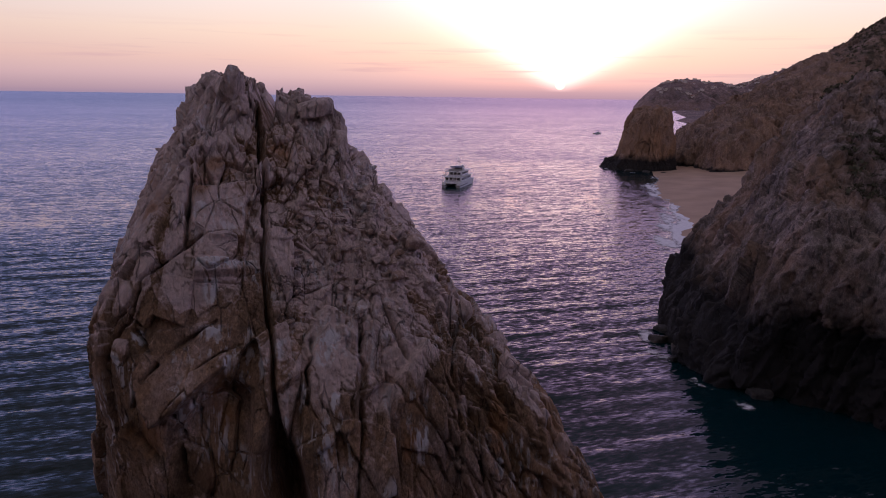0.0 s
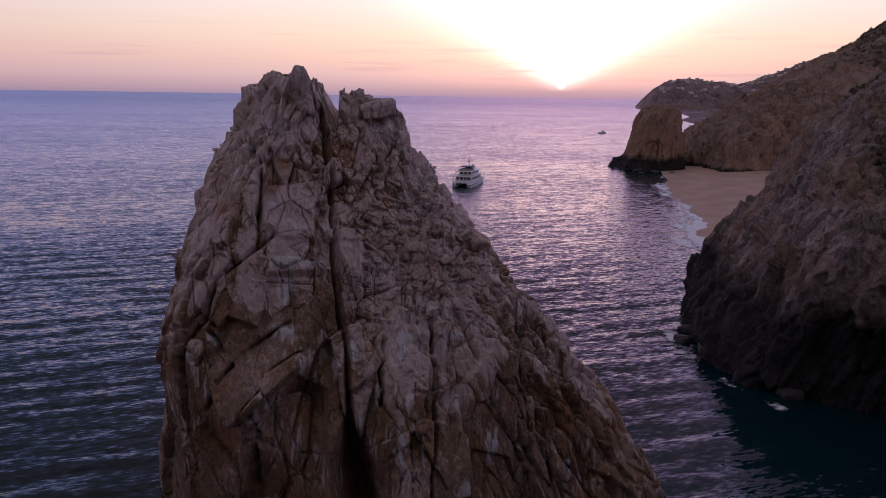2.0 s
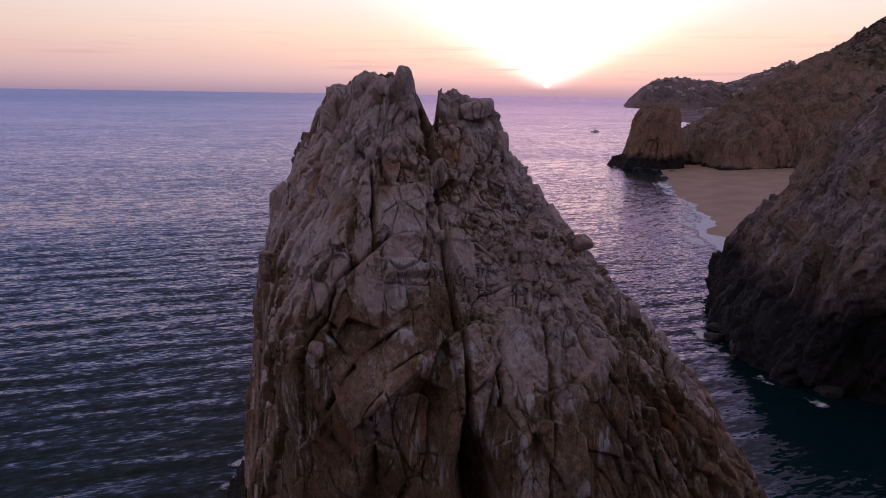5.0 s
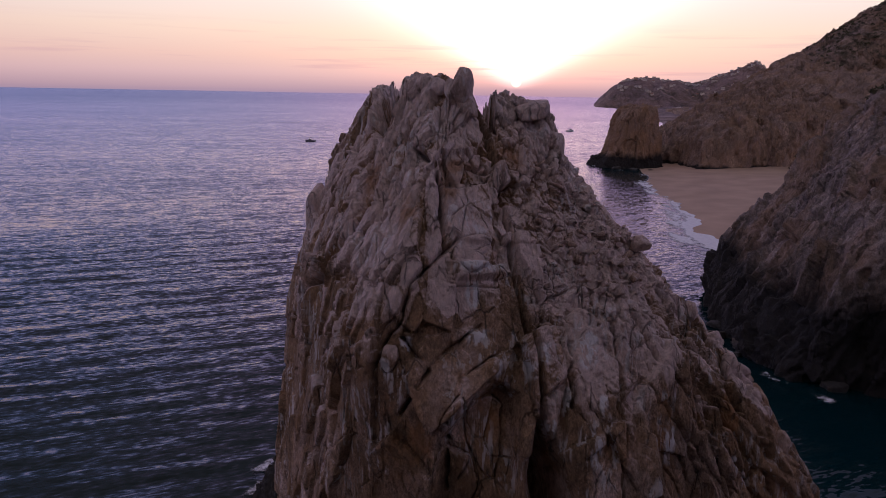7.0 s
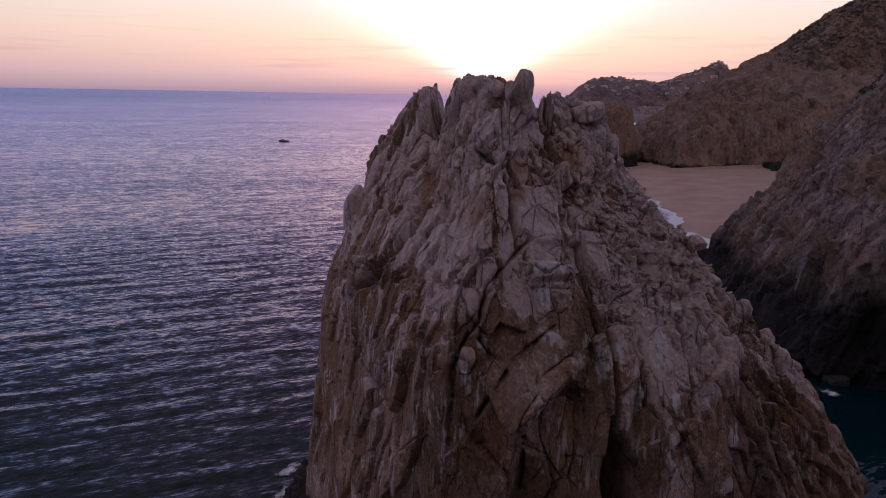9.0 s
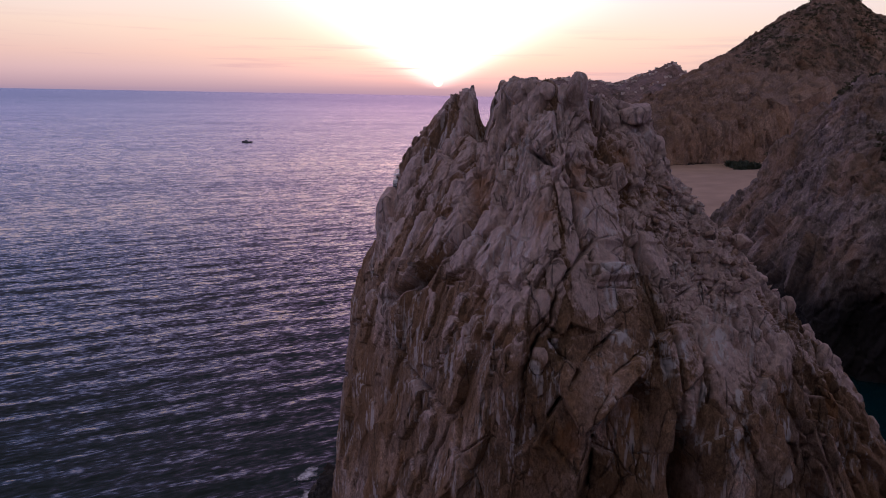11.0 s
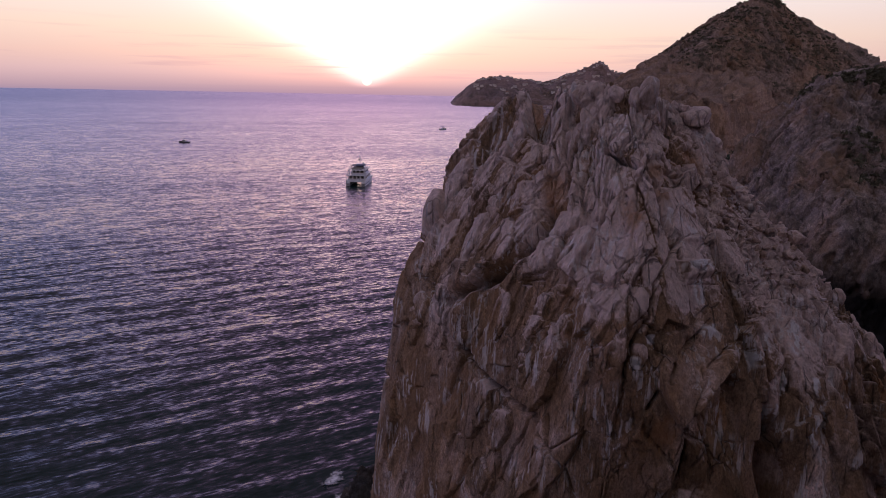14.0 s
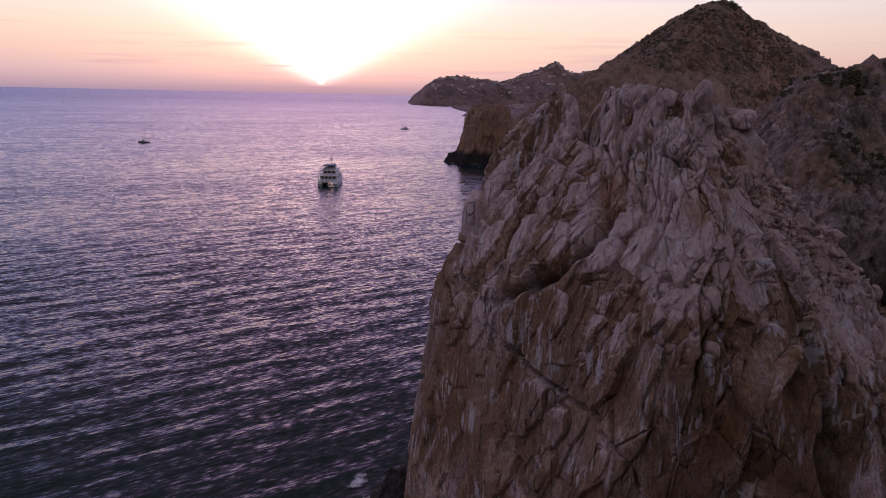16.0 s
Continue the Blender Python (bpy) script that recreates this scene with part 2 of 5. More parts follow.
def sea_material():
    """Open water: the slopes of wind waves of several lengths tilt a sharp mirror over deep blue-green."""
    mat, add, put = material("sea_water")
    place = add("ShaderNodeTexCoord").outputs["Object"]
    slopes = add("ShaderNodeNewGeometry").outputs["Normal"]
    # far out the small slopes even out
    far = add("ShaderNodeVectorMath", operation="LENGTH")
    put(far.inputs[0], place)
    calm = ramp(add, maths(add, "DIVIDE", far.outputs["Value"], 2500.0), [(0.06, 1.0), (0.2, 0.55), (0.5, 0.3), (1.0, 0.22)])
    # the water lies quieter in the lee of the cliff
    lee = add("ShaderNodeVectorMath", operation="DISTANCE")
    put(lee.inputs[0], place)
    lee.inputs[1].default_value = (52.0, 84.0, 0.0)
    exposed = ramp(add, maths(add, "DIVIDE", lee.outputs["Value"], 100.0), [(0.1, 0.4), (0.5, 1.0)], True)
    calm = maths(add, "MULTIPLY", calm, exposed)
    for turn, scale, stretch, weight in ((-14, 0.012, 0.4, 0.08), (-18, 0.07, 0.2, 0.06), (-20, 0.35, 0.2, 0.16), (-17, 0.9, 0.24, 0.38), (-19, 2.4, 0.34, 0.56)):
        turned = add("ShaderNodeMapping", Vector=place, Rotation=(0, 0, radians(turn)))
        laid = add("ShaderNodeMapping", Vector=turned.outputs[0], Scale=(scale * stretch, scale, scale))
        ripple = add("ShaderNodeTexNoise", Vector=laid.outputs[0], Scale=1.0, Detail=2.0, Roughness=0.5)
        centred = add("ShaderNodeVectorMath", operation="SUBTRACT")
        put(centred.inputs[0], ripple.outputs["Color"])
        centred.inputs[1].default_value = (0.5, 0.5, 0.5)
        scaled = add("ShaderNodeVectorMath", operation="MULTIPLY")
        put(scaled.inputs[0], centred.outputs[0])
        scaled.inputs[1].default_value = (weight * 0.45, weight * 1.6, 0.0)
        eased = add("ShaderNodeVectorMath", operation="SCALE")
        put(eased.inputs[0], scaled.outputs[0])
        put(eased.inputs["Scale"], calm)
        summed = add("ShaderNodeVectorMath", operation="ADD")
        put(summed.inputs[0], slopes)
        put(summed.inputs[1], eased.outputs[0])
        slopes = summed.outputs[0]
    # wave fronts lean towards the shore, and far out they hide the backs behind them
    away = maths(add, "DIVIDE", far.outputs["Value"], 2500.0)
    ramp_lean = maths(add, "MULTIPLY", ramp(add, away, [(0.03, 0.145), (0.06, 0.085), (0.12, 0.06), (0.3, 0.105), (1.0, 0.155)]), maths(add, "MULTIPLY", exposed, -1.0))
    lent = add("ShaderNodeVectorMath", operation="ADD")
    put(lent.inputs[0], slopes)
    tilt = add("ShaderNodeCombineXYZ", X=0.02, Y=ramp_lean, Z=0.0)
    put(lent.inputs[1], tilt.outputs[0])
    slopes = lent.outputs[0]
    level = add("ShaderNodeVectorMath", operation="NORMALIZE")
    put(level.inputs[0], slopes)
    depth = add("ShaderNodeTexNoise", Vector=place, Scale=0.012, Detail=3.0)
    colour = ramp(add, depth.outputs[0], [(0.35, (0.001, 0.014, 0.018)), (0.65, (0.001, 0.021, 0.025))])
    # green shallows over sand between the rock and the cliff
    off = add("ShaderNodeVectorMath", operation="DISTANCE")
    put(off.inputs[0], place)
    off.inputs[1].default_value = (16.0, 66.0, 0.0)
    shoal = ramp(add, maths(add, "ADD", maths(add, "DIVIDE", off.outputs["Value"], 100.0), maths(add, "MULTIPLY", depth.outputs[0], 0.4)), [(0.22, 1.0), (0.5, 0.0)], True)
    colour = mixed(add, shoal, colour, (0.001, 0.024, 0.029))
    skin = finish(add, colour, 0.06, IOR=1.33)
    put(skin.inputs["Normal"], level.outputs[0])
    return mat


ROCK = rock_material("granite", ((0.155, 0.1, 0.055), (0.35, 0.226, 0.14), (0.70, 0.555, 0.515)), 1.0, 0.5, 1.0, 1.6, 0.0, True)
WET = rock_material("wet_rock", ((0.025, 0.022, 0.02), (0.05, 0.045, 0.04), (0.09, 0.08, 0.07)), 1.0, 0.1)
# black foot reaches 14 m: intertidal rock below, painted shade higher up
CLIFF = rock_material("cliff_granite", ((0.17, 0.125, 0.10), (0.29, 0.225, 0.195), (0.43, 0.35, 0.325)), 1.4, 0.5, 0.0, 14.0, 0.5)
OUTLYING = rock_material("outlying_rock_stone", ((0.19, 0.12, 0.08), (0.30, 0.195, 0.135), (0.38, 0.265, 0.195)), 2.0, 0.55, 0.0, 8.0)
HILLSIDE = rock_material("dry_hillside", ((0.18, 0.12, 0.085), (0.27, 0.19, 0.14), (0.34, 0.25, 0.20)), 6.0, 0.4, 0.0, 0.0, 0.75)
BEACH_CLIFF = rock_material("beach_cliff_rock", ((0.19, 0.125, 0.085), (0.28, 0.19, 0.14), (0.35, 0.25, 0.19)), 2.4, 0.3, 0.0, 3.0)
# scrub tints lifted and pinker, with the haze of distance put into the colour
HEADLAND = rock_material("hazy_headland_scrub", ((0.20, 0.14, 0.135), (0.28, 0.20, 0.195), (0.36, 0.27, 0.255)), 25.0, 0.25, 0.0, 0.0, 0.6)
SEA = sea_material()
SAND = plain_material("sand", (0.42, 0.29, 0.20), 0.95, 0.0, 0.14, 0.09)


def foam_material():
    """White froth, torn into lace where it is thin."""
    mat, add, put = material("foam")
    place = add("ShaderNodeNewGeometry").outputs["Position"]
    lace = add("ShaderNodeTexNoise", Vector=place, Scale=0.9, Detail=7.0, Roughness=0.7)
    cover = maths(add, "ADD", add_field(add, "cover"), maths(add, "MULTIPLY", maths(add, "SUBTRACT", lace.outputs[0], 0.5), 1.6))
    colour = ramp(add, lace.outputs[0], [(0.3, (0.62, 0.62, 0.66)), (0.7, (0.82, 0.82, 0.84))])
    skin = finish(add, colour, 0.8, lace.outputs[0], 0.4, 0.1)
    put(skin.inputs["Alpha"], ramp(add, cover, [(0.3, 0.0), (0.75, 1.0)]))
    return mat


FOAM = foam_material()
PAINT = plain_material("white_boat_paint", (0.84, 0.84, 0.85), 0.4, 0.0, 0.06, 1.0)
NAVY = plain_material("dark_hull_paint", (0.11, 0.10, 0.13), 0.4)
TINTED = plain_material("tinted_glass", (0.015, 0.016, 0.02), 0.12)
DECK = plain_material("grey_deck", (0.30, 0.29, 0.28), 0.7)
CANVAS = plain_material("blue_canvas", (0.06, 0.08, 0.16), 0.8)
STEEL = plain_material("brushed_steel", (0.5, 0.5, 0.5), 0.35, 0.9)
WALLS = plain_material("pale_stucco", (0.64, 0.58, 0.54), 0.85)
PINK = plain_material("pink_stucco", (0.44, 0.34, 0.29), 0.85)
TILES = plain_material("clay_roof", (0.32, 0.14, 0.08), 0.85)
GREEN = plain_material("bush_leaves", (0.035, 0.05, 0.03), 0.9, 0.0, 0.4, 0.8)
LEAVES = plain_material("dry_leaves", (0.085, 0.08, 0.045), 0.9, 0.0, 0.4, 0.8)

# ---- tools for shapes ----


def part(name, bm, mat, parent=None, label=""):
    mesh = bpy.data.meshes.new(name)
    bm.to_mesh(mesh)
    bm.free()
    mesh.materials.append(mat)
    ob = new(name, mesh)
    ob.parent = parent
    return tagged(ob, label) if label else ob


def grid_mesh(name, points, mat, closed=False, smooth=True):
    """A mesh over rows x columns of points; closed: the last column joins the first."""
    rows, cols = points.shape[:2]
    index = np.arange(rows * cols).reshape(rows, cols)
    right = np.roll(index, -1, 1) if closed else index[:, 1:]
    left = index if closed else index[:, :-1]
    quads = np.stack([left[:-1], left[1:], right[1:], right[:-1]], -1).reshape(-1, 4)
    mesh = bpy.data.meshes.new(name)
    mesh.vertices.add(rows * cols)
    mesh.vertices.foreach_set("co", points.reshape(-1).astype(np.float32))
    mesh.loops.add(quads.size)
    mesh.loops.foreach_set("vertex_index", quads.reshape(-1).astype(np.int32))
    mesh.polygons.add(len(quads))
    mesh.polygons.foreach_set("loop_start", np.arange(0, quads.size, 4, dtype=np.int32))
    mesh.update(calc_edges=True)
    mesh.polygons.foreach_set("use_smooth", np.full(len(quads), smooth))
    mesh.materials.append(mat)
    return new(name, mesh)


def scatter(ix, iy, iz, seed):
    h = (ix.astype(np.int64) * 374761393 + iy.astype(np.int64) * 668265263 + iz.astype(np.int64) * 2147483647 + seed * 1274126177) & 0xFFFFFFFF
    h = ((h ^ (h >> 13)) * 1274126177) & 0xFFFFFFFF
    h = ((h ^ (h >> 16)) * 2246822519) & 0xFFFFFFFF
    return ((h ^ (h >> 15)) & 0xFFFFFF) / 16777216.0


def smooth_noise(p, seed):
    """Value noise, -1 to 1."""
    cell = np.floor(p).astype(np.int64)
    f = p - cell
    f = f * f * (3 - 2 * f)
    total = 0
    for a in (0, 1):
        for b in (0, 1):
            for c in (0, 1):
                weight = (f[..., 0] if a else 1 - f[..., 0]) * (f[..., 1] if b else 1 - f[..., 1]) * (f[..., 2] if c else 1 - f[..., 2])
                total = total + weight * scatter(cell[..., 0] + a, cell[..., 1] + b, cell[..., 2] + c, seed)
    return total * 2 - 1


def layered(p, octaves, seed, gain=0.5):
    total, size = 0, 1.0
    for n in range(octaves):
        total = total + size * smooth_noise(p * 2.03 ** n, seed + n)
        size *= gain
    return total


def blocks(p, seed):
    """Jointed blocks: nearest and second distance, a random number a block, and the block's own slant at p."""
    base = np.floor(p - 0.5).astype(np.int64)
    best, second = np.full(p.shape[:-1], 9.0), np.full(p.shape[:-1], 9.0)
    chance, slant = np.zeros(p.shape[:-1]), np.zeros(p.shape[:-1])
    for a in (0, 1):
        for b in (0, 1):
            for c in (0, 1):
                i, j, k = base[..., 0] + a, base[..., 1] + b, base[..., 2] + c
                r = [scatter(i, j, k, seed + n) for n in range(3)]
                off = np.stack([p[..., 0] - i - 0.5 - 0.7 * (r[0] - 0.5), p[..., 1] - j - 0.5 - 0.7 * (r[1] - 0.5), p[..., 2] - k - 0.5 - 0.7 * (r[2] - 0.5)], -1)
                far = np.sqrt((off * off).sum(-1))
                nearer = far < best
                second = np.where(nearer, best, np.minimum(second, far))
                best = np.where(nearer, far, best)
                chance = np.where(nearer, r[0], chance)
                slant = np.where(nearer, off[..., 0] * (r[1] - 0.5) + off[..., 1] * (r[2] - 0.5) + off[..., 2] * (r[0] - 0.5), slant)
    return best, second, chance, slant


def jointed(p, sizes, seed, step, slope, seam, edge, rounded=0.0):
    """Relief of a face broken into blocks of the given sizes: each stands out and slants by its own amount, with narrow seams;
    rounded: how far its edges are worn back. Also gives a number from 0 to 1 for each block."""
    near, next_near, chance, slant = blocks(p / np.array(sizes), seed)
    apart = next_near - near
    worn = np.sqrt(np.clip(apart / 0.4, 0, 1)) - 1
    return step * (chance - 0.5) * 2 + slope * slant - seam * (1 - np.clip(apart / edge, 0, 1)) ** 1.5 + rounded * worn, chance


def panel(a, b, corners):
    """How far (a, b) lies inside a convex outline, given clockwise or not."""
    middle = np.mean(corners, axis=0)
    depth = None
    for (a0, b0), (a1, b1) in zip(corners, corners[1:] + corners[:1]):
        na, nb = b1 - b0, a0 - a1
        size = math.hypot(na, nb) * (1 if na * (middle[0] - a0) + nb * (middle[1] - b0) > 0 else -1)
        d = ((a - a0) * na + (b - b0) * nb) / size
        depth = d if depth is None else np.minimum(depth, d)
    return depth


def facets(planes):
    a, e = np.radians([q[0] for q in planes]), np.radians([q[1] for q in planes])
    return np.stack([np.sin(a) * np.cos(e), np.cos(a) * np.cos(e), np.sin(e)], 1), np.array([q[2] for q in planes], float)


def reach(origin, way, masses):
    """How far rays from inside go until they leave the union of faceted masses."""
    out = np.zeros(way.shape[:-1])
    for centre, planes in masses:
        n, d = facets(planes)
        room = d - (origin - np.array(centre)) @ n.T
        speed = way @ n.T
        with np.errstate(divide="ignore", invalid="ignore"):
            t = room / speed
        leave = np.where(speed > 1e-6, t, 1e9).min(-1)
        enter = np.where(speed < -1e-6, t, -1e9).max(-1)
        out = np.maximum(out, np.where((leave > enter) & (leave > 0), leave, 0))
    return out


def inside(points, masses, soft):
    """Signed distance to the union of the masses, with edges rounded over about soft metres, and its slope along nothing."""
    best = None
    for centre, planes in masses:
        n, d = facets(planes)
        v = (points - np.array(centre)) @ n.T - d
        top = v.max(-1)
        v = top + soft * np.log(np.exp((v - top[..., None]) / soft).sum(-1))
        best = v if best is None else np.minimum(best, v)
    return best


def rock_grid(axis, foot, waist, masses, columns, rows_low, rows_high, soft):
    """Points of a rock round a vertical axis: level rays below the waist, rays fanning up to the zenith above it."""
    az = np.radians(columns)
    low = np.linspace(foot, waist, rows_low, endpoint=False)
    lift = np.linspace(0, math.pi / 2 - 0.002, rows_high)
    heights = np.r_[low, np.full(rows_high, waist)]
    climb = np.r_[np.zeros(rows_low), lift]
    way = np.stack([np.cos(climb)[:, None] * np.sin(az), np.cos(climb)[:, None] * np.cos(az), np.sin(climb)[:, None] + 0 * az], -1)
    origin = np.stack([np.full(len(heights), axis[0]), np.full(len(heights), axis[1]), heights], -1)[:, None, :] + 0 * way
    far = reach(origin, way, masses)
    for _ in range(5):
        off = inside(origin + way * far[..., None], masses, soft)
        far = np.maximum(far - np.clip(off, -1.5 * soft, 1.5 * soft), 0.3)
    far = (far + np.roll(far, 1, 1) + np.roll(far, -1, 1)) / 3
    far[1:-1] = (far[1:-1] + far[:-2] + far[2:]) / 3
    return origin + way * far[..., None], way


def normals(points):
    a = np.roll(points, -1, 1) - np.roll(points, 1, 1)
    b = np.gradient(points, axis=0)
    n = np.cross(b, a)
    n /= np.linalg.norm(n, axis=-1, keepdims=True) + 1e-9
    return n


def spread(start, stop, count, back):
    """Columns all round in degrees: count of them from start to stop, and a few over the rest."""
    return np.r_[np.linspace(start, stop, count, endpoint=False), np.linspace(stop, start + 360, back, endpoint=False)]


def near_line(p, a, b, out):
    """Distance from p to the segment from a to b, seen along the face's own normal."""
    a, b = np.array(a, float), np.array(b, float)
    along = np.clip(((p - a) @ (b - a)) / ((b - a) @ (b - a)), 0, 1)
    d = p - a - along[..., None] * (b - a)
    deep = (d * out).sum(-1)
    return np.linalg.norm(d - out * deep[..., None], axis=-1) + np.maximum(np.abs(deep) - 2.0, 0)


def ease(x, low, high):
    x = np.clip((x - low) / (high - low), 0, 1)
    return x * x * (3 - 2 * x)

# ---- the sea, one sheet to the horizon, with swell ----


def shore(y):
    """The waterline's x along the beach."""
    return 72 + 0.228 * np.maximum(y - 207, 0) - 0.06 * np.maximum(207 - y, 0) + 1.8 * np.sin(y * 0.055) + 0.8 * np.sin(y * 0.16 + 1)


def build_sea():
    cx, cy = -20.0, -12.0
    turn = np.radians(spread(-50, 50, 520, 60))
    out = np.r_[0.5, np.geomspace(18, 620, 540), np.geomspace(660, 11300, 46)]
    x, y = cx + out[:, None] * np.sin(turn), cy + out[:, None] * np.cos(turn)
    z = np.zeros_like(x)
    rng = np.random.default_rng(5)
    for n in range(26):
        length = 2.0 * 1.062 ** n
        heading = radians(-71 + rng.normal(0, 6))
        k = 2 * math.pi / length
        phase = k * (x * math.cos(heading) + y * math.sin(heading)) + rng.uniform(0, 7) + 1.5 * np.sin(0.013 * x + 0.021 * y + n)
        wave = np.sin(phase)
        z += (1 - ease(out, 22 * length, 42 * length))[:, None] * 0.0046 * length * (wave + 0.25 * np.cos(2 * phase)) * (0.75 + 0.5 * np.sin(0.03 * x - 0.045 * y + 2 * n))
    z *= 1 - ease(out, 330, 600)[:, None]
    # the swell runs flat over the shallows
    z *= 1 - 0.9 * ease(x - shore(y), -30, -8) * ease(y, 150, 180)
    return tagged(grid_mesh("water", np.stack([x, y, z], -1), SEA, closed=True), "dark blue rippled sea with low swell at dusk", "sea", kind="structure")


build_sea()

# ---- the sea stack: two faceted fins with a cleft between ----
FIN_WEST = [(-99, 20, 10.9), (-81, 7, 15.5), (-105, 4, 9.6), (-147, -12, 13.2), (174, 18, 13.8), (165, 11, 17.4), (77, 4, 8.0), (11, 4, 11.5),
            (-70, 31, 18.2), (-117, 34, 12.1), (152, 36, 13.4), (88, 58, 19.7), (-47, 61, 22.4), (41, 64, 17.0)]
FIN_EAST = [(181, 4, 11.8), (162, 8, 11.1), (198, 4, 11.3), (138, 35, 11.1), (96, 44, 10.6), (59, 20, 10.7), (33, 1, 2.3), (150, 40, 14.8),
            (205, 42, 13.2), (-90, 10, 7.5), (90, 70, 18.3)]


FIN_BACK = [(-85, 18, 5.15), (-95, 2, 6.7), (10, 10, 3.9), (-57, 70, 9.2), (90, 15, 3.0), (180, 0, 6.0)]
# rounded knobs of rock on its faces: centre, half width, half height (metres)
KNOBS_WEST = [(-19.0, 53.1, 33.1, 1.1, 1.3), (-21.1, 53.1, 29.6, 1.4, 2.0), (-19.2, 48.6, 30.0, 1.5, 1.5), (-18.6, 48.2, 32.0, 1.2, 1.2), (-19.8, 51.5, 31.5, 1.0, 1.2),
              (-20.5, 58.4, 34.1, 1.2, 2.4), (-23.9, 59.5, 22.3, 1.0, 2.5), (-22.7, 52.7, 17.6, 1.5, 2.3), (-20.9, 51.3, 25.0, 1.1, 1.8), (-22.4, 50.5, 13.8, 1.2, 1.8),
              (-20.7, 47.1, 26.1, 0.7, 2.1), (-21.6, 57.3, 29.0, 1.1, 2.2), (-23.2, 60.6, 27.9, 1.2, 2.5), (-21.6, 62.9, 32.6, 1.2, 2.6), (-24.9, 62.4, 21.8, 1.3, 2.6),
              (-21.2, 59.7, 31.2, 0.8, 1.7), (-21.8, 50.1, 17.0, 1.1, 1.9), (-21.5, 45.0, 16.5, 0.8, 1.4)]
KNOBS_FRONT = [(-16.8, 43.2, 30.6, 1.2, 1.3), (-14.6, 44.2, 34.1, 0.85, 2.0), (-13.3, 47.5, 36.9, 0.7, 0.9), (-13.9, 50.0, 38.0, 0.9, 1.7), (-15.0, 51.2, 38.8, 0.8, 2.1),
               (-17.8, 51.6, 36.3, 0.9, 1.8), (-19.0, 42.0, 27.4, 1.2, 1.8), (-17.3, 39.7, 25.7, 0.6, 0.9), (-20.4, 44.7, 25.0, 1.0, 1.8),
               (-17.3, 41.1, 28.4, 1.0, 1.6), (-16.1, 40.6, 30.2, 0.9, 1.2), (-12.3, 42.6, 31.1, 1.2, 0.9), (-18.3, 46.1, 31.1, 0.8, 1.3), (-16.6, 51.7, 37.8, 0.6, 2.3),
               (-18.8, 46.2, 29.8, 1.0, 1.7), (-12.6, 49.1, 37.6, 0.9, 1.6)]
KNOBS_EAST = [(-5.4, 41.0, 24.6, 1.3, 3.0), (-2.0, 43.3, 26.5, 0.8, 1.2), (-1.3, 42.0, 23.8, 1.1, 1.6), (0.1, 42.5, 24.4, 0.9, 1.3), (-2.6, 41.6, 22.2, 0.8, 1.0),
              (4.1, 43.1, 18.3, 1.1, 1.8), (6.1, 45.8, 20.9, 1.0, 1.9), (3.0, 43.1, 19.8, 0.6, 2.3), (4.7, 47.2, 23.4, 1.0, 1.5), (-5.1, 50.2, 34.1, 1.0, 1.6),
              (-8.1, 50.7, 37.3, 1.2, 1.2), (-2.6, 52.1, 32.3, 0.8, 1.5), (-1.8, 50.0, 31.5, 0.7, 1.3), (-11.8, 40.0, 21.3, 1.0, 2.5)]
# open cracks: width, depth, and the places they run through
CRACKS_WEST = [(0.17, 0.9, ((-25.0, 64.0, 26.0), (-24.2, 60.2, 24.0), (-23.0, 56.5, 21.5), (-22.2, 51.5, 20.0), (-21.0, 46.4, 19.3), (-20.4, 43.0, 17.8), (-19.8, 42.4, 15.5))),
               (0.5, 1.1, ((-18.8, 50.4, 33.0), (-19.0, 49.6, 31.6), (-20.1, 50.0, 30.2), (-21.5, 52.2, 27.7), (-23.2, 57.4, 24.4))),
               (0.10, 0.6, ((-16.4, 45.9, 34.0), (-17.5, 45.2, 32.3), (-18.2, 44.7, 30.3), (-18.7, 44.4, 28.2))),
               (0.14, 0.6, ((-25.5, 65.6, 24.5), (-25.4, 61.3, 21.3))),
               (0.18, 0.6, ((-22.2, 57.6, 32.6), (-22.6, 58.2, 29.2), (-23.0, 58.2, 26.4)))]
CRACKS_FRONT = [(0.10, 0.6, ((-13.1, 43.1, 31.8), (-14.8, 41.1, 30.8), (-16.1, 40.3, 29.8), (-16.5, 40.0, 28.0), (-17.2, 40.0, 26.9), (-18.2, 40.0, 25.4), (-18.1, 40.1, 23.4))),
                (0.11, 0.6, ((-16.4, 40.0, 26.9), (-15.8, 39.7, 26.1), (-14.9, 38.6, 25.4), (-13.6, 39.7, 26.6), (-12.0, 40.7, 27.3))),
                (0.11, 0.7, ((-14.9, 38.6, 25.4), (-15.7, 38.3, 24.6), (-16.6, 39.4, 22.3))),
                (0.16, 0.8, ((-13.9, 42.6, 31.4), (-13.9, 43.5, 33.8), (-14.4, 45.2, 35.3), (-15.4, 48.9, 36.4))),
                (0.12, 0.6, ((-14.2, 45.2, 34.6), (-12.7, 45.8, 34.9), (-11.0, 48.0, 34.7)))]
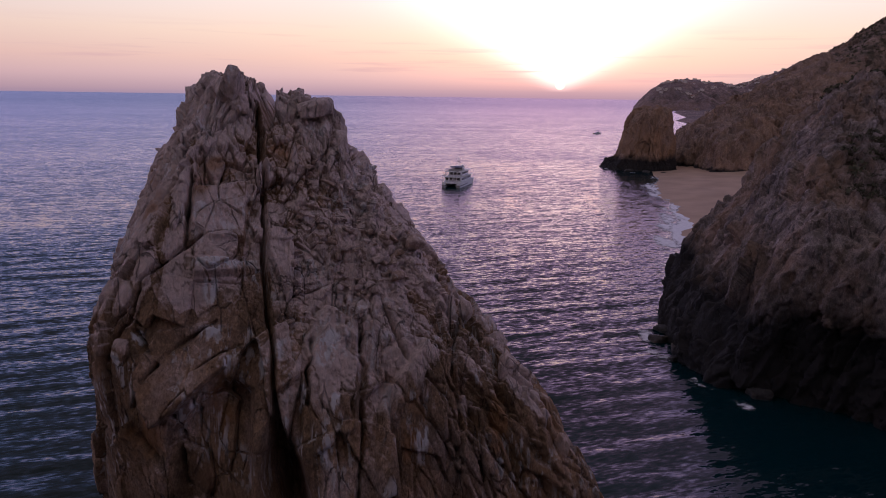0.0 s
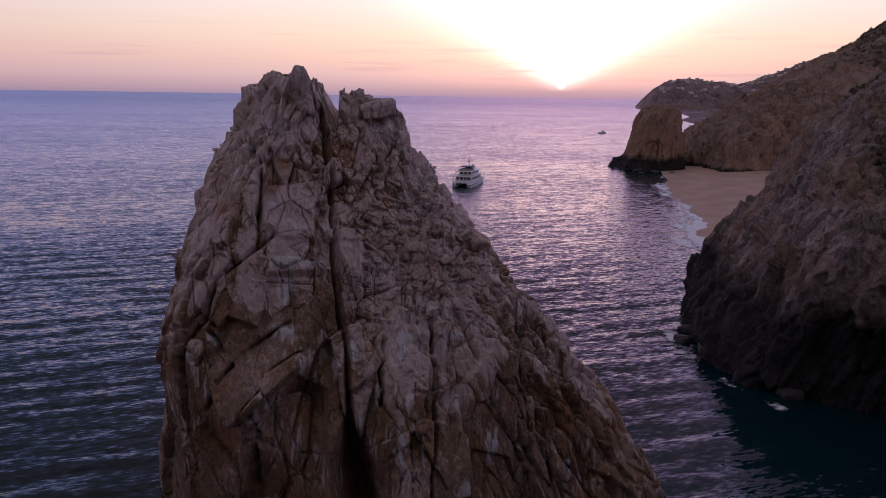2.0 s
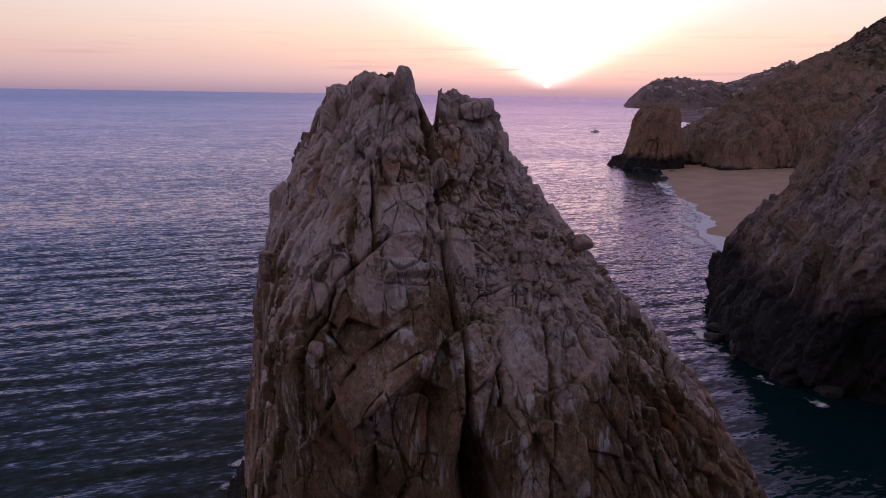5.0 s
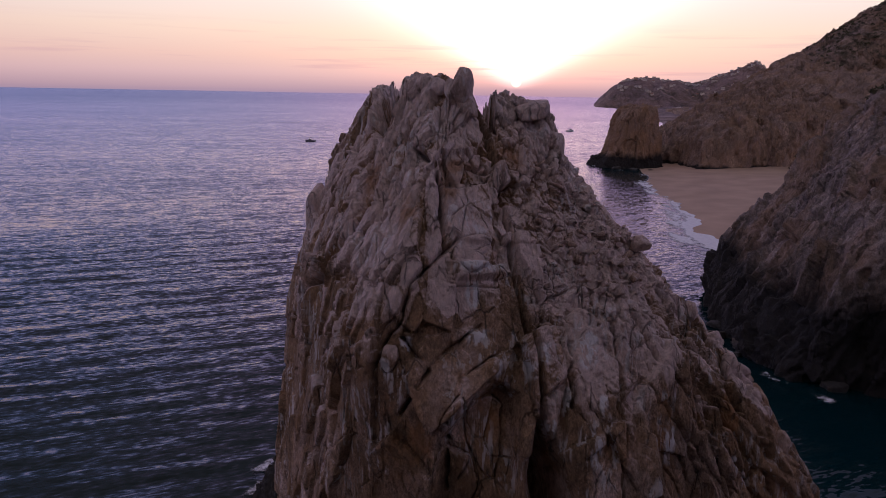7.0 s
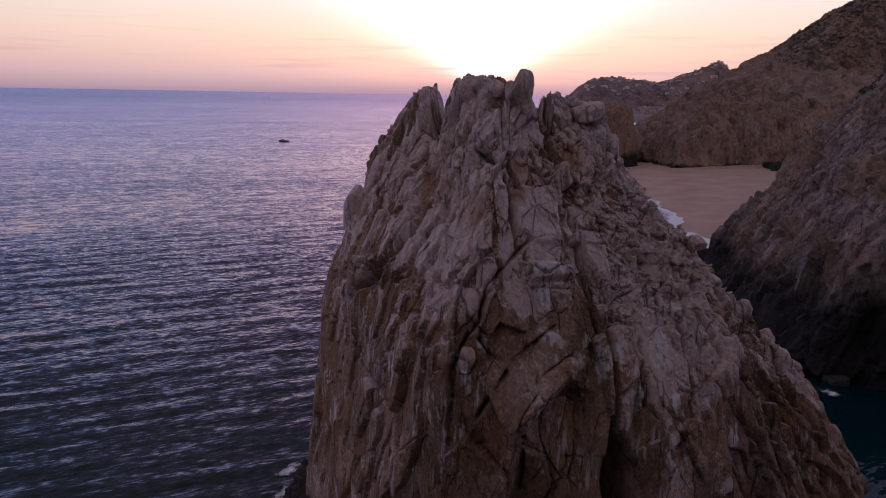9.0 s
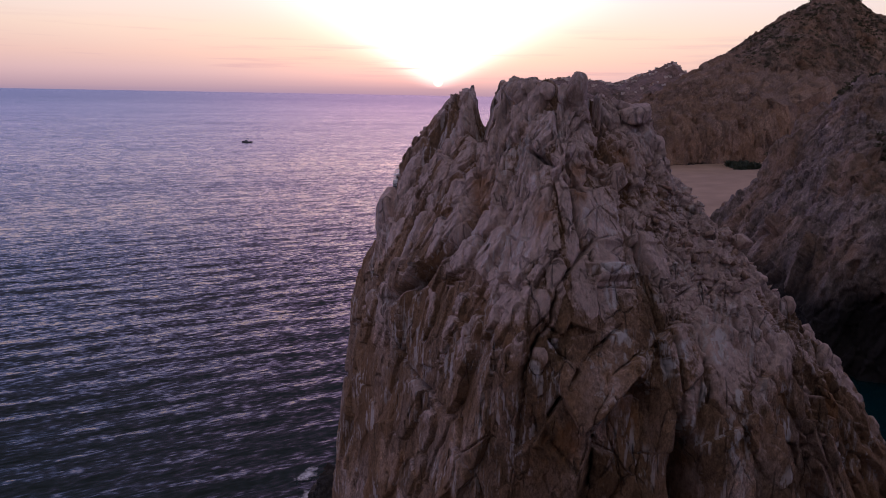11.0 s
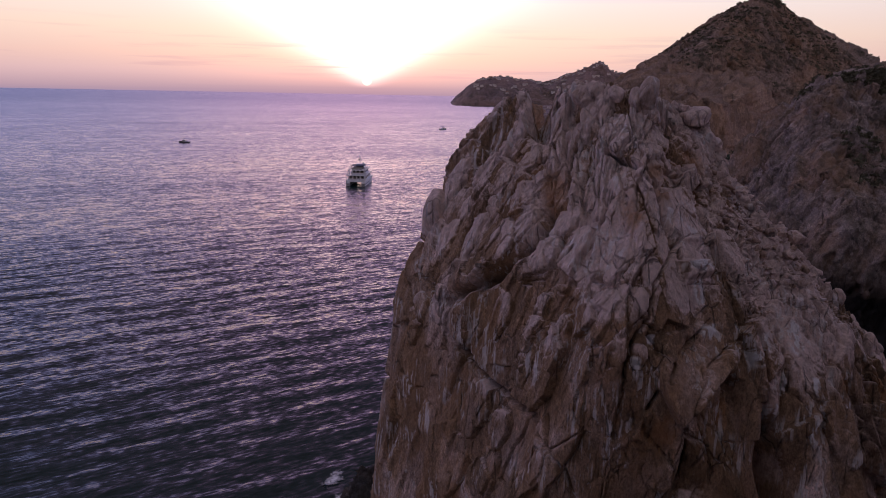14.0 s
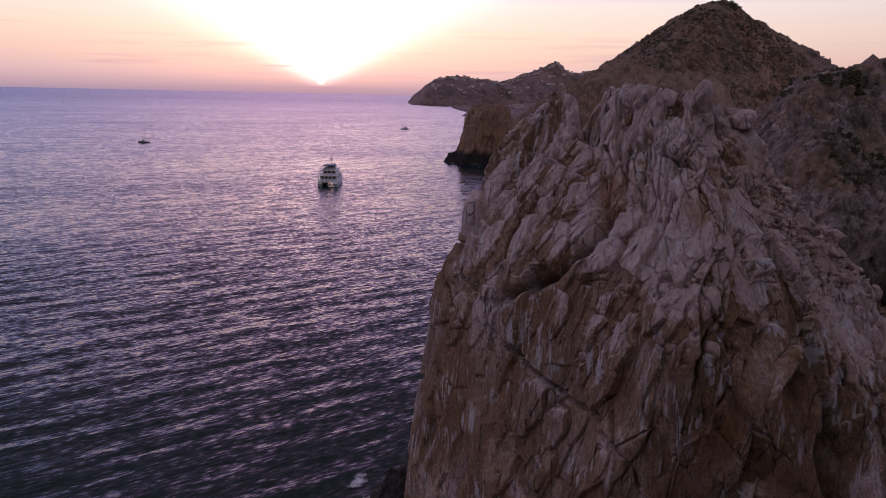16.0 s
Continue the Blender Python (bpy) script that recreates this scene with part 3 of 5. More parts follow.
CRACKS_EAST = [(0.13, 0.8, ((-4.0, 43.0, 26.9), (-3.9, 42.3, 25.1), (-3.9, 41.2, 23.1), (-3.7, 40.3, 21.0), (-3.7, 38.4, 17.0))),
               (0.10, 0.5, ((-6.7, 41.2, 26.1), (-6.9, 40.4, 24.4), (-6.6, 39.7, 22.8))),
               (0.12, 0.7, ((-13.9, 38.9, 22.3), (-13.9, 39.5, 20.8), (-13.8, 40.1, 17.5))),
               (0.12, 0.6, ((-2.6, 43.7, 27.4), (-1.9, 42.9, 25.6), (-0.9, 42.0, 24.5))),
               (0.11, 0.8, ((2.0, 45.6, 25.5), (1.8, 43.4, 23.7), (2.1, 42.8, 19.9), (1.8, 42.2, 18.0))),
               (0.11, 0.8, ((1.2, 46.2, 27.3), (2.2, 43.9, 23.8), (2.8, 43.3, 20.8), (3.5, 42.8, 17.0))),
               (0.11, 0.7, ((2.8, 45.2, 25.2), (3.7, 44.8, 23.1), (5.2, 44.7, 20.6), (6.4, 44.7, 18.6)))]


def knobs(p, n, stray, listed, slant):
    """Relief of rounded knobs, and how much of each stands clear of the face, from 0 at its rim to 1 on top."""
    rise, top, rim = np.zeros(p.shape[:-1]), np.zeros(p.shape[:-1]), np.zeros(p.shape[:-1])
    flat, facing, wander = p.reshape(-1, 3), n.reshape(-1, 3), stray.reshape(-1)
    for cx, cy, cz, wide, tall in listed:
        d = flat - np.array([cx, cy, cz])
        here = np.flatnonzero(np.abs(d).max(-1) < 1.8 * max(wide, tall))
        if not len(here):
            continue
        d = d[here]
        close = here[np.argmin((d * d).sum(-1))]
        out = facing[close]
        size = math.hypot(out[0], out[1]) + 1e-6
        across = (d[:, 0] * -out[1] + d[:, 1] * out[0]) / size - slant(flat[close]) * d[:, 2]
        # a blunt top over a tapering foot
        taper = 1 - 0.45 * np.clip(-d[:, 2] / tall, 0, 1)
        r = (np.abs(across / (wide * taper)) ** 3 + np.abs(d[:, 2] / tall) ** 3) ** (1 / 3) + 0.25 * wander[here]
        near = np.abs(d @ out) < 1.6 * wide + 1.0
        shape = (0.75 * ease(1 - r, 0.0, 0.1) + 0.25 * np.sqrt(np.clip(1 - r * r, 0, 1))) * near
        rise.reshape(-1)[here] = np.maximum(rise.reshape(-1)[here], 0.2 * wide * shape * (1 + 0.6 * across / wide))
        top.reshape(-1)[here] = np.maximum(top.reshape(-1)[here], shape * (0.4 + 0.6 * np.clip(d[:, 2] / tall, -1, 1)))
        rim.reshape(-1)[here] = np.maximum(rim.reshape(-1)[here], np.exp(-((r - 1.03) / 0.05) ** 2) * near)
    return rise, np.clip(top, 0, 1), rim


def build_stack():
    masses = [((-13, 53, 22), FIN_WEST), ((-3, 52, 18), FIN_EAST), ((-16.7, 64, 30), FIN_BACK)]
    p, way = rock_grid((-11, 53), -3.0, 22.0, masses, spread(95, 335, 950, 40), 250, 340, 0.5)
    n = normals(p)
    # the relief stands out along evened normals, so that it does not splay at the edges
    blunt = n
    for _ in range(3):
        blunt = sum(np.roll(blunt, k, 1) for k in (-9, -4, 0, 4, 9)) / 5
        padded = np.pad(blunt, ((9, 9), (0, 0), (0, 0)), mode="edge")
        blunt = sum(padded[9 + k:9 + k + len(blunt)] for k in (-9, -4, 0, 4, 9)) / 5
    blunt = blunt / (np.linalg.norm(blunt, axis=-1, keepdims=True) + 1e-9)
    x, y, z = p[..., 0], p[..., 1], p[..., 2]
    bend = np.stack([layered(p * 0.22, 3, 11), layered(p * 0.22, 3, 21), layered(p * 0.22, 3, 31)], -1)
    jitter = np.stack([layered(p * 0.9, 3, 12), layered(p * 0.9, 3, 22), layered(p * 0.9, 3, 32)], -1)
    flank = ease(-x, 15.5, 19.0)
    east = ease(x, -9, 3)
    lean = p + bend * 0.22 + jitter * 0.05
    lean[..., 0] += (0.45 * east - 0.05) * (z - 22)
    lean[..., 1] += 0.3 * flank * (z - 22)
    rubble = np.exp(-(((p - np.array([-3.5, 46, 31])) / np.array([5.0, 4.0, 5.0])) ** 2).sum(-1))
    lower = ease(-z, -29, -23) * (1 - flank)
    front = ease(-n[..., 1], 0.0, 0.4)
    # the smooth slabs of the western face
    slab = ease(panel(x, z, [(-14.0, 34.6), (-11.0, 34.8), (-10.6, 31.6), (-12.4, 31.7), (-13.6, 32.6)]), -0.1, 0.15) * front * ease(-y, -50, -48)
    smooth = np.maximum(slab, 0.7 * ease(panel(x, z, [(-15.4, 26.5), (-15.0, 35.0), (-13.2, 38.2), (-11.0, 38.2), (-10.5, 26.5)]), -0.2, 0.7) * front)
    broken = (0.3 + 0.7 * ease(layered(p * 0.13, 2, 64), -0.35, 0.35)) * (1 - 0.7 * lower) * (1 - 0.8 * smooth)
    # only some of the joints have opened
    opened = ease(layered(p * np.array([0.5, 0.5, 0.16]), 3, 67), -0.1, 0.4)
    worked = ease(layered(p * np.array([0.8, 0.8, 0.3]), 3, 69), -0.25, 0.35) * (1 - 0.7 * smooth)
    # knobs and knuckles that weathering has rounded
    rise, top, rim = np.zeros_like(x), np.zeros_like(x), np.zeros_like(x)
    for listed, slant in ((KNOBS_WEST, 0.25), (KNOBS_FRONT, 0.1), (KNOBS_EAST, -0.25)):
        r, t, e = knobs(p, n, layered(p * 0.7, 3, 33), listed, lambda c, k=slant: k if k > 0 else k * float(ease(np.array(c[0]), -7, 1)))
        rise, top, rim = np.maximum(rise, r), np.maximum(top, t), np.maximum(rim, e)
    rim *= np.clip(1 - 3 * top, 0, 1) * (0.35 + 0.65 * opened)
    rise -= 0.28 * rim
    calm = 1 - 0.55 * ease(top, 0.0, 0.35)
    big, tone_big = jointed(lean, (2.6, 2.6, 7.0), 41, 0.36, 1.1, 0.06 + 0.7 * opened * (1 - 0.5 * lower), 0.03)
    columns, tone_columns = jointed(lean + 31, (1.05, 1.05, 4.0), 51, 0.16, 0.5, 0.04 + 0.5 * worked, 0.035)
    chips, _ = jointed(lean + 57, (0.48, 0.48, 1.4), 61, 0.07, 0.3, 0.04 + 0.12 * opened, 0.09, 0.03)
    shards, _ = jointed(p + 7, (1.3, 1.3, 0.8), 66, 0.22, 1.1, 0.14, 0.07)
    rise += big * (1 - 0.6 * rubble) * calm * (1 - 0.6 * smooth)
    rise += columns * (0.2 + 0.55 * broken + 0.3 * flank * ease(z, 24, 29)) * (1 - 0.55 * lower) * (1 - 0.5 * flank * ease(-z, -25, -21)) * (1 - 0.75 * smooth) * calm
    tallest, tone_tallest = jointed(lean + 140, (1.3, 1.3, 11.0), 56, 0.3, 0.7, 0.2 + 0.5 * worked, 0.04)
    upper = ease(z, 31.5, 35) * (1 - 0.85 * ease(z, 36.6, 38.4)) * (1 - rubble) * (1 - 0.8 * slab)
    rise += 0.9 * upper * tallest
    rise += chips * (0.2 + 0.6 * broken) * (1 - 0.5 * flank) * (1 + rubble) * (1 - 0.7 * slab) + rubble * shards
    rise += 0.32 * layered(p * 0.16, 3, 71) + 0.03 * layered(p * 1.3, 3, 81, 0.55) + 0.035 * layered(p * 4.5, 2, 83) * (0.5 + worked) * (1 - 0.6 * slab)
    # paler by block, on knobs and slabs, higher up and on the front
    paleness = 0.35 * upper * (tone_tallest - 0.5) + 0.3 * tone_big + 0.4 * tone_columns + 0.6 * top - 0.12 + 0.45 * (ease(z, 15, 33) - 0.5) + 0.09 + 0.16 * smooth - 0.13 * flank + 0.13 * front * ease(z, 25, 30) + 0.12 * rubble + 0.2 * layered(p * 0.3, 3, 73)
    # upright fins on the eastern ridge
    fins = ease(x, -2.5, 3.5)
    rise += fins * jointed(lean + 83, (0.7, 0.9, 4.0), 86, 0.34, 0.7, 0.42, 0.1, 0.12)[0]
    # the crest: teeth, a gap behind the western shoulder, and the fall from the horn to the cleft
    crest = ease(z, 36.5, 39.0)
    rise += crest * (jointed(p + 11, (0.95, 0.95, 40.0), 91, 0.3, 0.6, 0.25, 0.06)[0] - 0.05)
    # the great wedge under the ledge, the slabs over and beside it, and the hollows between them
    wedge = panel(x, z, [(-16.3, 24.8), (-15.2, 27.0), (-12.3, 27.4), (-10.9, 26.4), (-11.1, 25.0), (-15.0, 21.7), (-16.1, 23.8)])
    rise += front * (0.3 + 1.0 * ease(-z, -27.4, -22.0)) * ease(wedge + 0.08 * bend[..., 0], -0.05, 0.2)
    rise -= front * 1.1 * ease(panel(x, z, [(-14.7, 21.3), (-11.3, 24.6), (-9.6, 23.8), (-9.5, 16.0), (-14.9, 16.0)]), -0.05, 0.5)
    rise += 0.25 * slab
    for outline, amount in (([(-14.3, 36.6), (-10.9, 36.9), (-10.9, 34.9), (-13.9, 34.7)], -0.3), ([(-13.4, 30.9), (-10.4, 30.6), (-10.3, 29.8), (-13.2, 29.8)], 0.55),
                            ([(-6.9, 25.3), (-5.9, 27.0), (-3.9, 26.4), (-4.0, 21.5), (-6.3, 20.0)], 0.4), ([(-8.8, 23.4), (-7.0, 24.6), (-6.7, 16.0), (-8.6, 16.0)], -0.5),
                            ([(-2.3, 23.2), (-0.2, 25.6), (1.4, 22.8), (1.2, 14.0), (-2.2, 14.0)], 0.4), ([(-3.7, 22.9), (-2.4, 23.4), (-2.5, 16.0), (-3.5, 16.0)], -0.5)):
        rise += front * amount * ease(panel(x, z, outline) + 0.1 * bend[..., 1], -0.05, 0.25)
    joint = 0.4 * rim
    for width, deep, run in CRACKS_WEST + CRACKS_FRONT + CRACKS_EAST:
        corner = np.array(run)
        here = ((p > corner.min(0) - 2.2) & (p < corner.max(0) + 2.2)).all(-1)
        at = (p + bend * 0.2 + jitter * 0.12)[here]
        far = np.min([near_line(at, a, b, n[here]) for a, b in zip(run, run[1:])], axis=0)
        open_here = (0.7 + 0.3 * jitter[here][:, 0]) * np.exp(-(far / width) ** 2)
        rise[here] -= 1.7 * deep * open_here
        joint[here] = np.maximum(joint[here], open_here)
    # the cleft between the fins
    side = (x + 10.7) * 0.975 + (y - 49.0) * 0.22 + 0.12 * layered(p * 0.5, 2, 95)
    width = 0.12 + 1.0 * ease(-z, -23.5, -17.0)
    side -= 0.5 * ease(-z, -22.0, -17.0)
    rise -= front * (1.7 + 4.5 * ease(-z, -24, -19)) * np.exp(-(side / width) ** 2)
    rise -= 0.3 + 0.3 * flank * ease(z, 24, 30)
    p = p + blunt * rise[..., None]
    gap = (p[..., 0] + 17.0) * 0.95 - (p[..., 1] - 56.2) * 0.3
    p[..., 2] -= 2.4 * np.exp(-(gap / 0.75) ** 2) * ease(p[..., 2], 36.4, 38.6) * ease(p[..., 1], 51.0, 54.0)
    p[..., 2] += 1.2 * np.exp(-((p[..., 0] + 18.6) / 1.4) ** 2 - ((p[..., 1] - 59.0) / 2.0) ** 2) * ease(p[..., 2], 36.0, 38.0)
    p[..., 2] = np.where(p[..., 0] < -16.9, np.minimum(p[..., 2], 40.15 + 0.2 * jitter[..., 1]), p[..., 2])
    brow = 40.0 - 2.2 * np.clip(p[..., 0] + 11.8, 0, 1.3)
    p[..., 2] = np.where((p[..., 0] > -11.8) & (p[..., 0] < -10.2), np.minimum(p[..., 2], brow + 0.15 * jitter[..., 1]), p[..., 2])
    # more contrast, and paler where faces turn upwards
    paleness = 0.5 + 1.3 * (paleness - 0.5) + 0.3 * ease(normals(p)[..., 2], 0.25, 0.75)
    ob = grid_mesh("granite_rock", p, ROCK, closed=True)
    # how pale each block is, and where droppings run down from the ledges
    streaks = np.zeros_like(x)
    runs = ease(layered(p * np.array([4.0, 4.0, 0.45]), 3, 97, 0.6), -0.6, 0.15)
    for sx, low, long, wide in ((-12.2, 30.0, 2.0, 0.35), (-12.9, 23.2, 1.7, 0.22), (-11.1, 25.6, 1.4, 0.2), (-9.3, 25.8, 1.6, 0.3), (-8.4, 26.6, 1.8, 0.25), (-5.9, 26.6, 2.4, 0.6),
                                (-6.9, 24.2, 2.4, 0.2), (-5.7, 20.8, 1.8, 0.25), (-5.3, 21.3, 1.4, 0.2), (-5.0, 23.4, 1.4, 0.2), (-11.6, 30.9, 0.9, 1.3), (-16.0, 27.2, 1.2, 0.35),
                                (-17.6, 26.0, 2.0, 0.3), (-0.3, 20.6, 2.4, 0.4), (4.6, 18.0, 1.8, 0.3), (-12.3, 27.4, 1.2, 0.5), (-7.9, 22.4, 1.6, 0.2)):
        down = (low - z + 0.25 * bend[..., 0]) / long
        narrow = wide * (1.5 - 0.9 * np.clip(down, 0, 1))
        streaks = np.maximum(streaks, np.exp(-((x - sx + 0.25 * bend[..., 1]) / narrow) ** 2) * ease(down, -0.05, 0.25) * (1 - ease(down, 0.35, 1.15)) * front * runs)
    # rust bleeding from the joints
    rust = np.zeros_like(x)
    for place, size in (((-12.3, 46.5, 35.5), (1.9, 3.0, 0.75)), ((-13.6, 44.5, 34.6), (0.6, 2.0, 1.0)), ((-17.0, 39.9, 21.3), (1.0, 2.0, 2.2)), ((-17.9, 50.5, 33.6), (1.2, 2.0, 2.0)), ((-11.6, 40.5, 22.6), (0.8, 2.0, 2.0)),
                        ((-9.3, 50.0, 36.0), (1.2, 2.5, 1.4)), ((-1.0, 42.0, 20.5), (1.0, 2.0, 2.6)), ((-16.0, 44.0, 33.4), (0.8, 2.0, 1.6)), ((-15.6, 39.0, 21.0), (1.2, 2.0, 1.6)), ((4.4, 44.0, 20.0), (0.7, 2.0, 2.6))):
        rust = np.maximum(rust, np.exp(-(((p - np.array(place)) / np.array(size)) ** 2).sum(-1)))
    for key, value in (("paleness", paleness), ("droppings", streaks), ("joint", joint), ("rust", rust * (0.75 + 0.5 * jitter[..., 2]))):
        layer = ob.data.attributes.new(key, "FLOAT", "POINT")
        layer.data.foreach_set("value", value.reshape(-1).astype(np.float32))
    return tagged(ob, "tall weathered granite sea rock with a deep vertical cleft", "rock")


STACK = build_stack()

# ---- the near cliff that slopes into the sea ----
NEAR_CLIFF = [(-100, 5, 53.4), (-120, 10, 56.6), (-99, 24, 45.5), (-120, 40, 52.3), (-142, 9, 50.4), (-173, 60, 37.9), (-86, 1, 44.6), (-78, 33, 36.6),
              (-66, -4, 40.0), (-51, 68, 43.0), (-110, 65, 47.8), (179, 20, 41.8), (-32, 37, 33.7), (90, 20, 110.0), (20, 30, 60.0), (150, 30, 60.0)]


def build_rock(name, label, axis, waist, masses, columns, low, high, mat, scale, soft=0.5, seed=100, rough=1.0, foot=-3.0, slope=0.3, tall=1.0):
    p, way = rock_grid(axis, foot, waist, masses, columns, low, high, soft)
    n = normals(p)
    q = p / scale
    lean = q + 0.25 * np.stack([layered(q * 0.4, 2, seed), layered(q * 0.4, 2, seed + 3), layered(q * 0.4, 2, seed + 6)], -1)
    lean[..., 0] += slope * q[..., 2]
    rise = jointed(lean, (3.2, 3.2, 5.5 * tall), seed + 11, 0.5, 1.9, 0.3 * ease(layered(q * 0.3, 2, seed + 5), -0.2, 0.4), 0.04)[0]
    rise += jointed(lean + 17, (1.3, 1.3, 2.4 * tall), seed + 22, 0.24, 1.1, 0.2 * ease(layered(q * 0.5, 2, seed + 6), -0.2, 0.4), 0.06)[0]
    rise += jointed(lean + 43, (0.5, 0.5, 0.8 * tall), seed + 33, 0.09, 0.4, 0.12, 0.1)[0]
    rise += 0.6 * layered(q * 0.14, 4, seed + 44)
    return tagged(grid_mesh(name, p + n * (rise * scale * rough)[..., None], mat, closed=True), label, "cliff", kind="structure")


build_rock("cliff", "steep grey granite cliff with a black intertidal foot and painted shade", (85, 130), 0.5, [((85, 130, 0), NEAR_CLIFF)], spread(170, 345, 620, 60), 14, 300, CLIFF, 1.7, 0.8, 200, 1.0, -3.0, -0.45, 1.0)

# ---- unseen cliff added behind the viewpoint: closes the cove, blocks low sky light ----
UNSEEN_WALL = [(0, 8, 76.0), (-25, 10, 98.0), (30, 10, 104.0), (180, 30, 60.0), (90, 12, 190.0), (-90, 20, 130.0), (0, 62, 105.0), (180, 62, 105.0)]
build_rock("unseen_cove_cliff", "unseen grey granite cliff added behind the viewpoint to block low sky light", (20, -105), 4.0, [((20, -105, 0), UNSEEN_WALL)], spread(-100, 100, 150, 30), 8, 60, CLIFF, 4.0, 2.0, 600, 0.8)

# ---- the hill behind the beach, the beach cliff and its outlying rock ----
HILL = [(-74, 64, 103.5), (-89, 59, 99.2), (172, 50, 93.5), (189, 35, 89.0), (112, 60, 98.3), (90, 30, 130.0), (0, 30, 150.0), (-61, 53, 94.9), (12, 71, 116.0)]
build_rock("hill", "dry scrub-covered pyramid hill above the beach", (330, 500), 2.0, [((330, 500, 0), HILL)], spread(150, 310, 360, 40), 6, 240, HILLSIDE, 3.6, 4.0, 300, 0.6)
BEACH_WALL = [(180, 10, 66.0), (162, 13, 68.5), (-85, 16, 50.5), (-80, 60, 40.0), (-157, 68, 46.5), (-8, 37, 55.9), (90, 50, 90.0), (-24, 33, 46.7)]
BEACH_SPUR = [(180, 12, 9.0), (0, 20, 14.0), (-90, 45, 12.0), (90, 10, 40.0), (0, 90, 26.0)]
build_rock("beach_cliff", "brown fluted rock cliff at the back of the beach", (200, 450), 3.0, [((200, 450, 0), BEACH_WALL), ((150, 424, 0), BEACH_SPUR)], spread(150, 320, 420, 40), 8, 200, BEACH_CLIFF, 2.2, 1.5, 400, 1.1, -3.0, 0.0, 3.2)
OUTLIER = [(-95, 14, 13.5), (185, 8, 14.0), (-140, 14, 14.5), (88, 5, 11.0), (0, 8, 15.0), (150, 10, 15.5), (70, 80, 25.0), (-100, 62, 24.0), (180, 66, 25.0)]
OUTLIER_FOOT = [(-95, 32, 9.5), (180, 35, 9.5), (90, 30, 14.0), (0, 30, 12.0), (0, 90, 9.0)]
build_rock("outlying_rock", "blunt brown rock stack with a black wave-washed foot", (118, 412), 9.0,
           [((119, 412, 8), OUTLIER), ((108, 410, 0), OUTLIER_FOOT)], spread(130, 330, 300, 40), 60, 130, OUTLYING, 1.8, 1.2, 500, 0.9, -3.0, 0.0, 2.0)

FOOT = [(-90, 25, 3.2), (-60, 30, 3.4), (0, 25, 5.0), (180, 20, 4.0), (90, 20, 4.0), (-120, 30, 3.0), (-90, 70, 4.6), (0, 60, 5.0)]
build_rock("foot_rock", "black wave-washed rock at the foot of the sea rock", (-26.8, 69.5), 0.5, [((-26.8, 69.5, 0), FOOT)], spread(150, 360, 120, 20), 12, 50, WET, 0.7, 0.4, 700, 0.9, -2.0)

# ---- the beach ----


def build_beach():
    y = np.linspace(150, 420, 180)
    inland = np.r_[-14, -8, -4, np.geomspace(1, 300, 90)]
    x = shore(y)[None, :] + inland[:, None]
    z = 0.0 + 0.055 * np.clip(inland, -20, 18)[:, None] + 2.6 * ease(inland, 10, 90)[:, None] + 3 * ease(inland, 80, 200)[:, None]
    z = z + 0.25 * layered(np.stack([x * 0.05, y[None, :] * 0.05 + 0 * x, 0 * x], -1), 3, 7) * ease(inland, 4, 20)[:, None]
    return tagged(grid_mesh("beach", np.stack([x, y[None, :] + 0 * x, z], -1), SAND), "smooth tan sand beach between cliffs", "beach", kind="structure")


build_beach()

# ---- the far headland and the low shore before it ----


def headland_height(x, y):
    """Ground height of the headland; x is taken along rays from the cove."""
    along = (x - 0.26 * (y - 2150)) / 1.229
    crest = 40 + 1.229 * (np.interp(along, (430, 455, 480, 515, 574, 630, 690, 763, 831, 864, 920, 1100, 1500), (-6, 4, 30, 58, 72, 62, 58, 82, 106, 90, 92, 120, 130)) - 40)
    deep = y - 2150
    fall = np.where(deep < 0, 1 - np.abs(deep / 250) ** 1.6, 1 - (deep / 420) ** 2)
    p = np.stack([x, y, 0 * x], -1)
    lumps = layered(p * 0.010, 5, 77, 0.55)
    gullies = np.abs(layered(p * np.array([0.016, 0.006, 0.0]), 4, 79, 0.55))
    return crest * fall + (9 * lumps - 14 * gullies * ease(-deep, 10, 120)) * ease(crest, 0, 40) - 3 * (1 - ease(crest, 0, 20)) - 18 * ease(-deep, 190, 250)


def build_headland():
    along, deep = np.meshgrid(np.linspace(528, 1840, 620), np.linspace(-250, 420, 200))
    y = 2150 + deep
    x = along + 0.26 * deep
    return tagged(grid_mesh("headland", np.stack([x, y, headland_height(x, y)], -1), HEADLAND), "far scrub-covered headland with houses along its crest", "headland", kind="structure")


build_headland()


def plain_height(x, y):
    inland = x - np.interp(y, (850, 1176, 1359, 1700, 1980), (330, 376, 454, 540, 640))
    return 0.06 * np.clip(inland, -60, 40) + 20 * ease(inland, 60, 500) + 1.5 * layered(np.stack([x * 0.02, y * 0.02, 0 * x], -1), 3, 88) * ease(inland, 40, 90)


def build_plain():
    y, inland = np.meshgrid(np.linspace(850, 1980, 150), np.r_[-30, -10, np.geomspace(1, 700, 70)])
    x = np.interp(y, (850, 1176, 1359, 1700, 1980), (330, 376, 454, 540, 640)) + inland
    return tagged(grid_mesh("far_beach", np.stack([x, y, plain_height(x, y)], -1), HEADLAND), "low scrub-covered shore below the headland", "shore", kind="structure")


build_plain()

# ---- boats ----


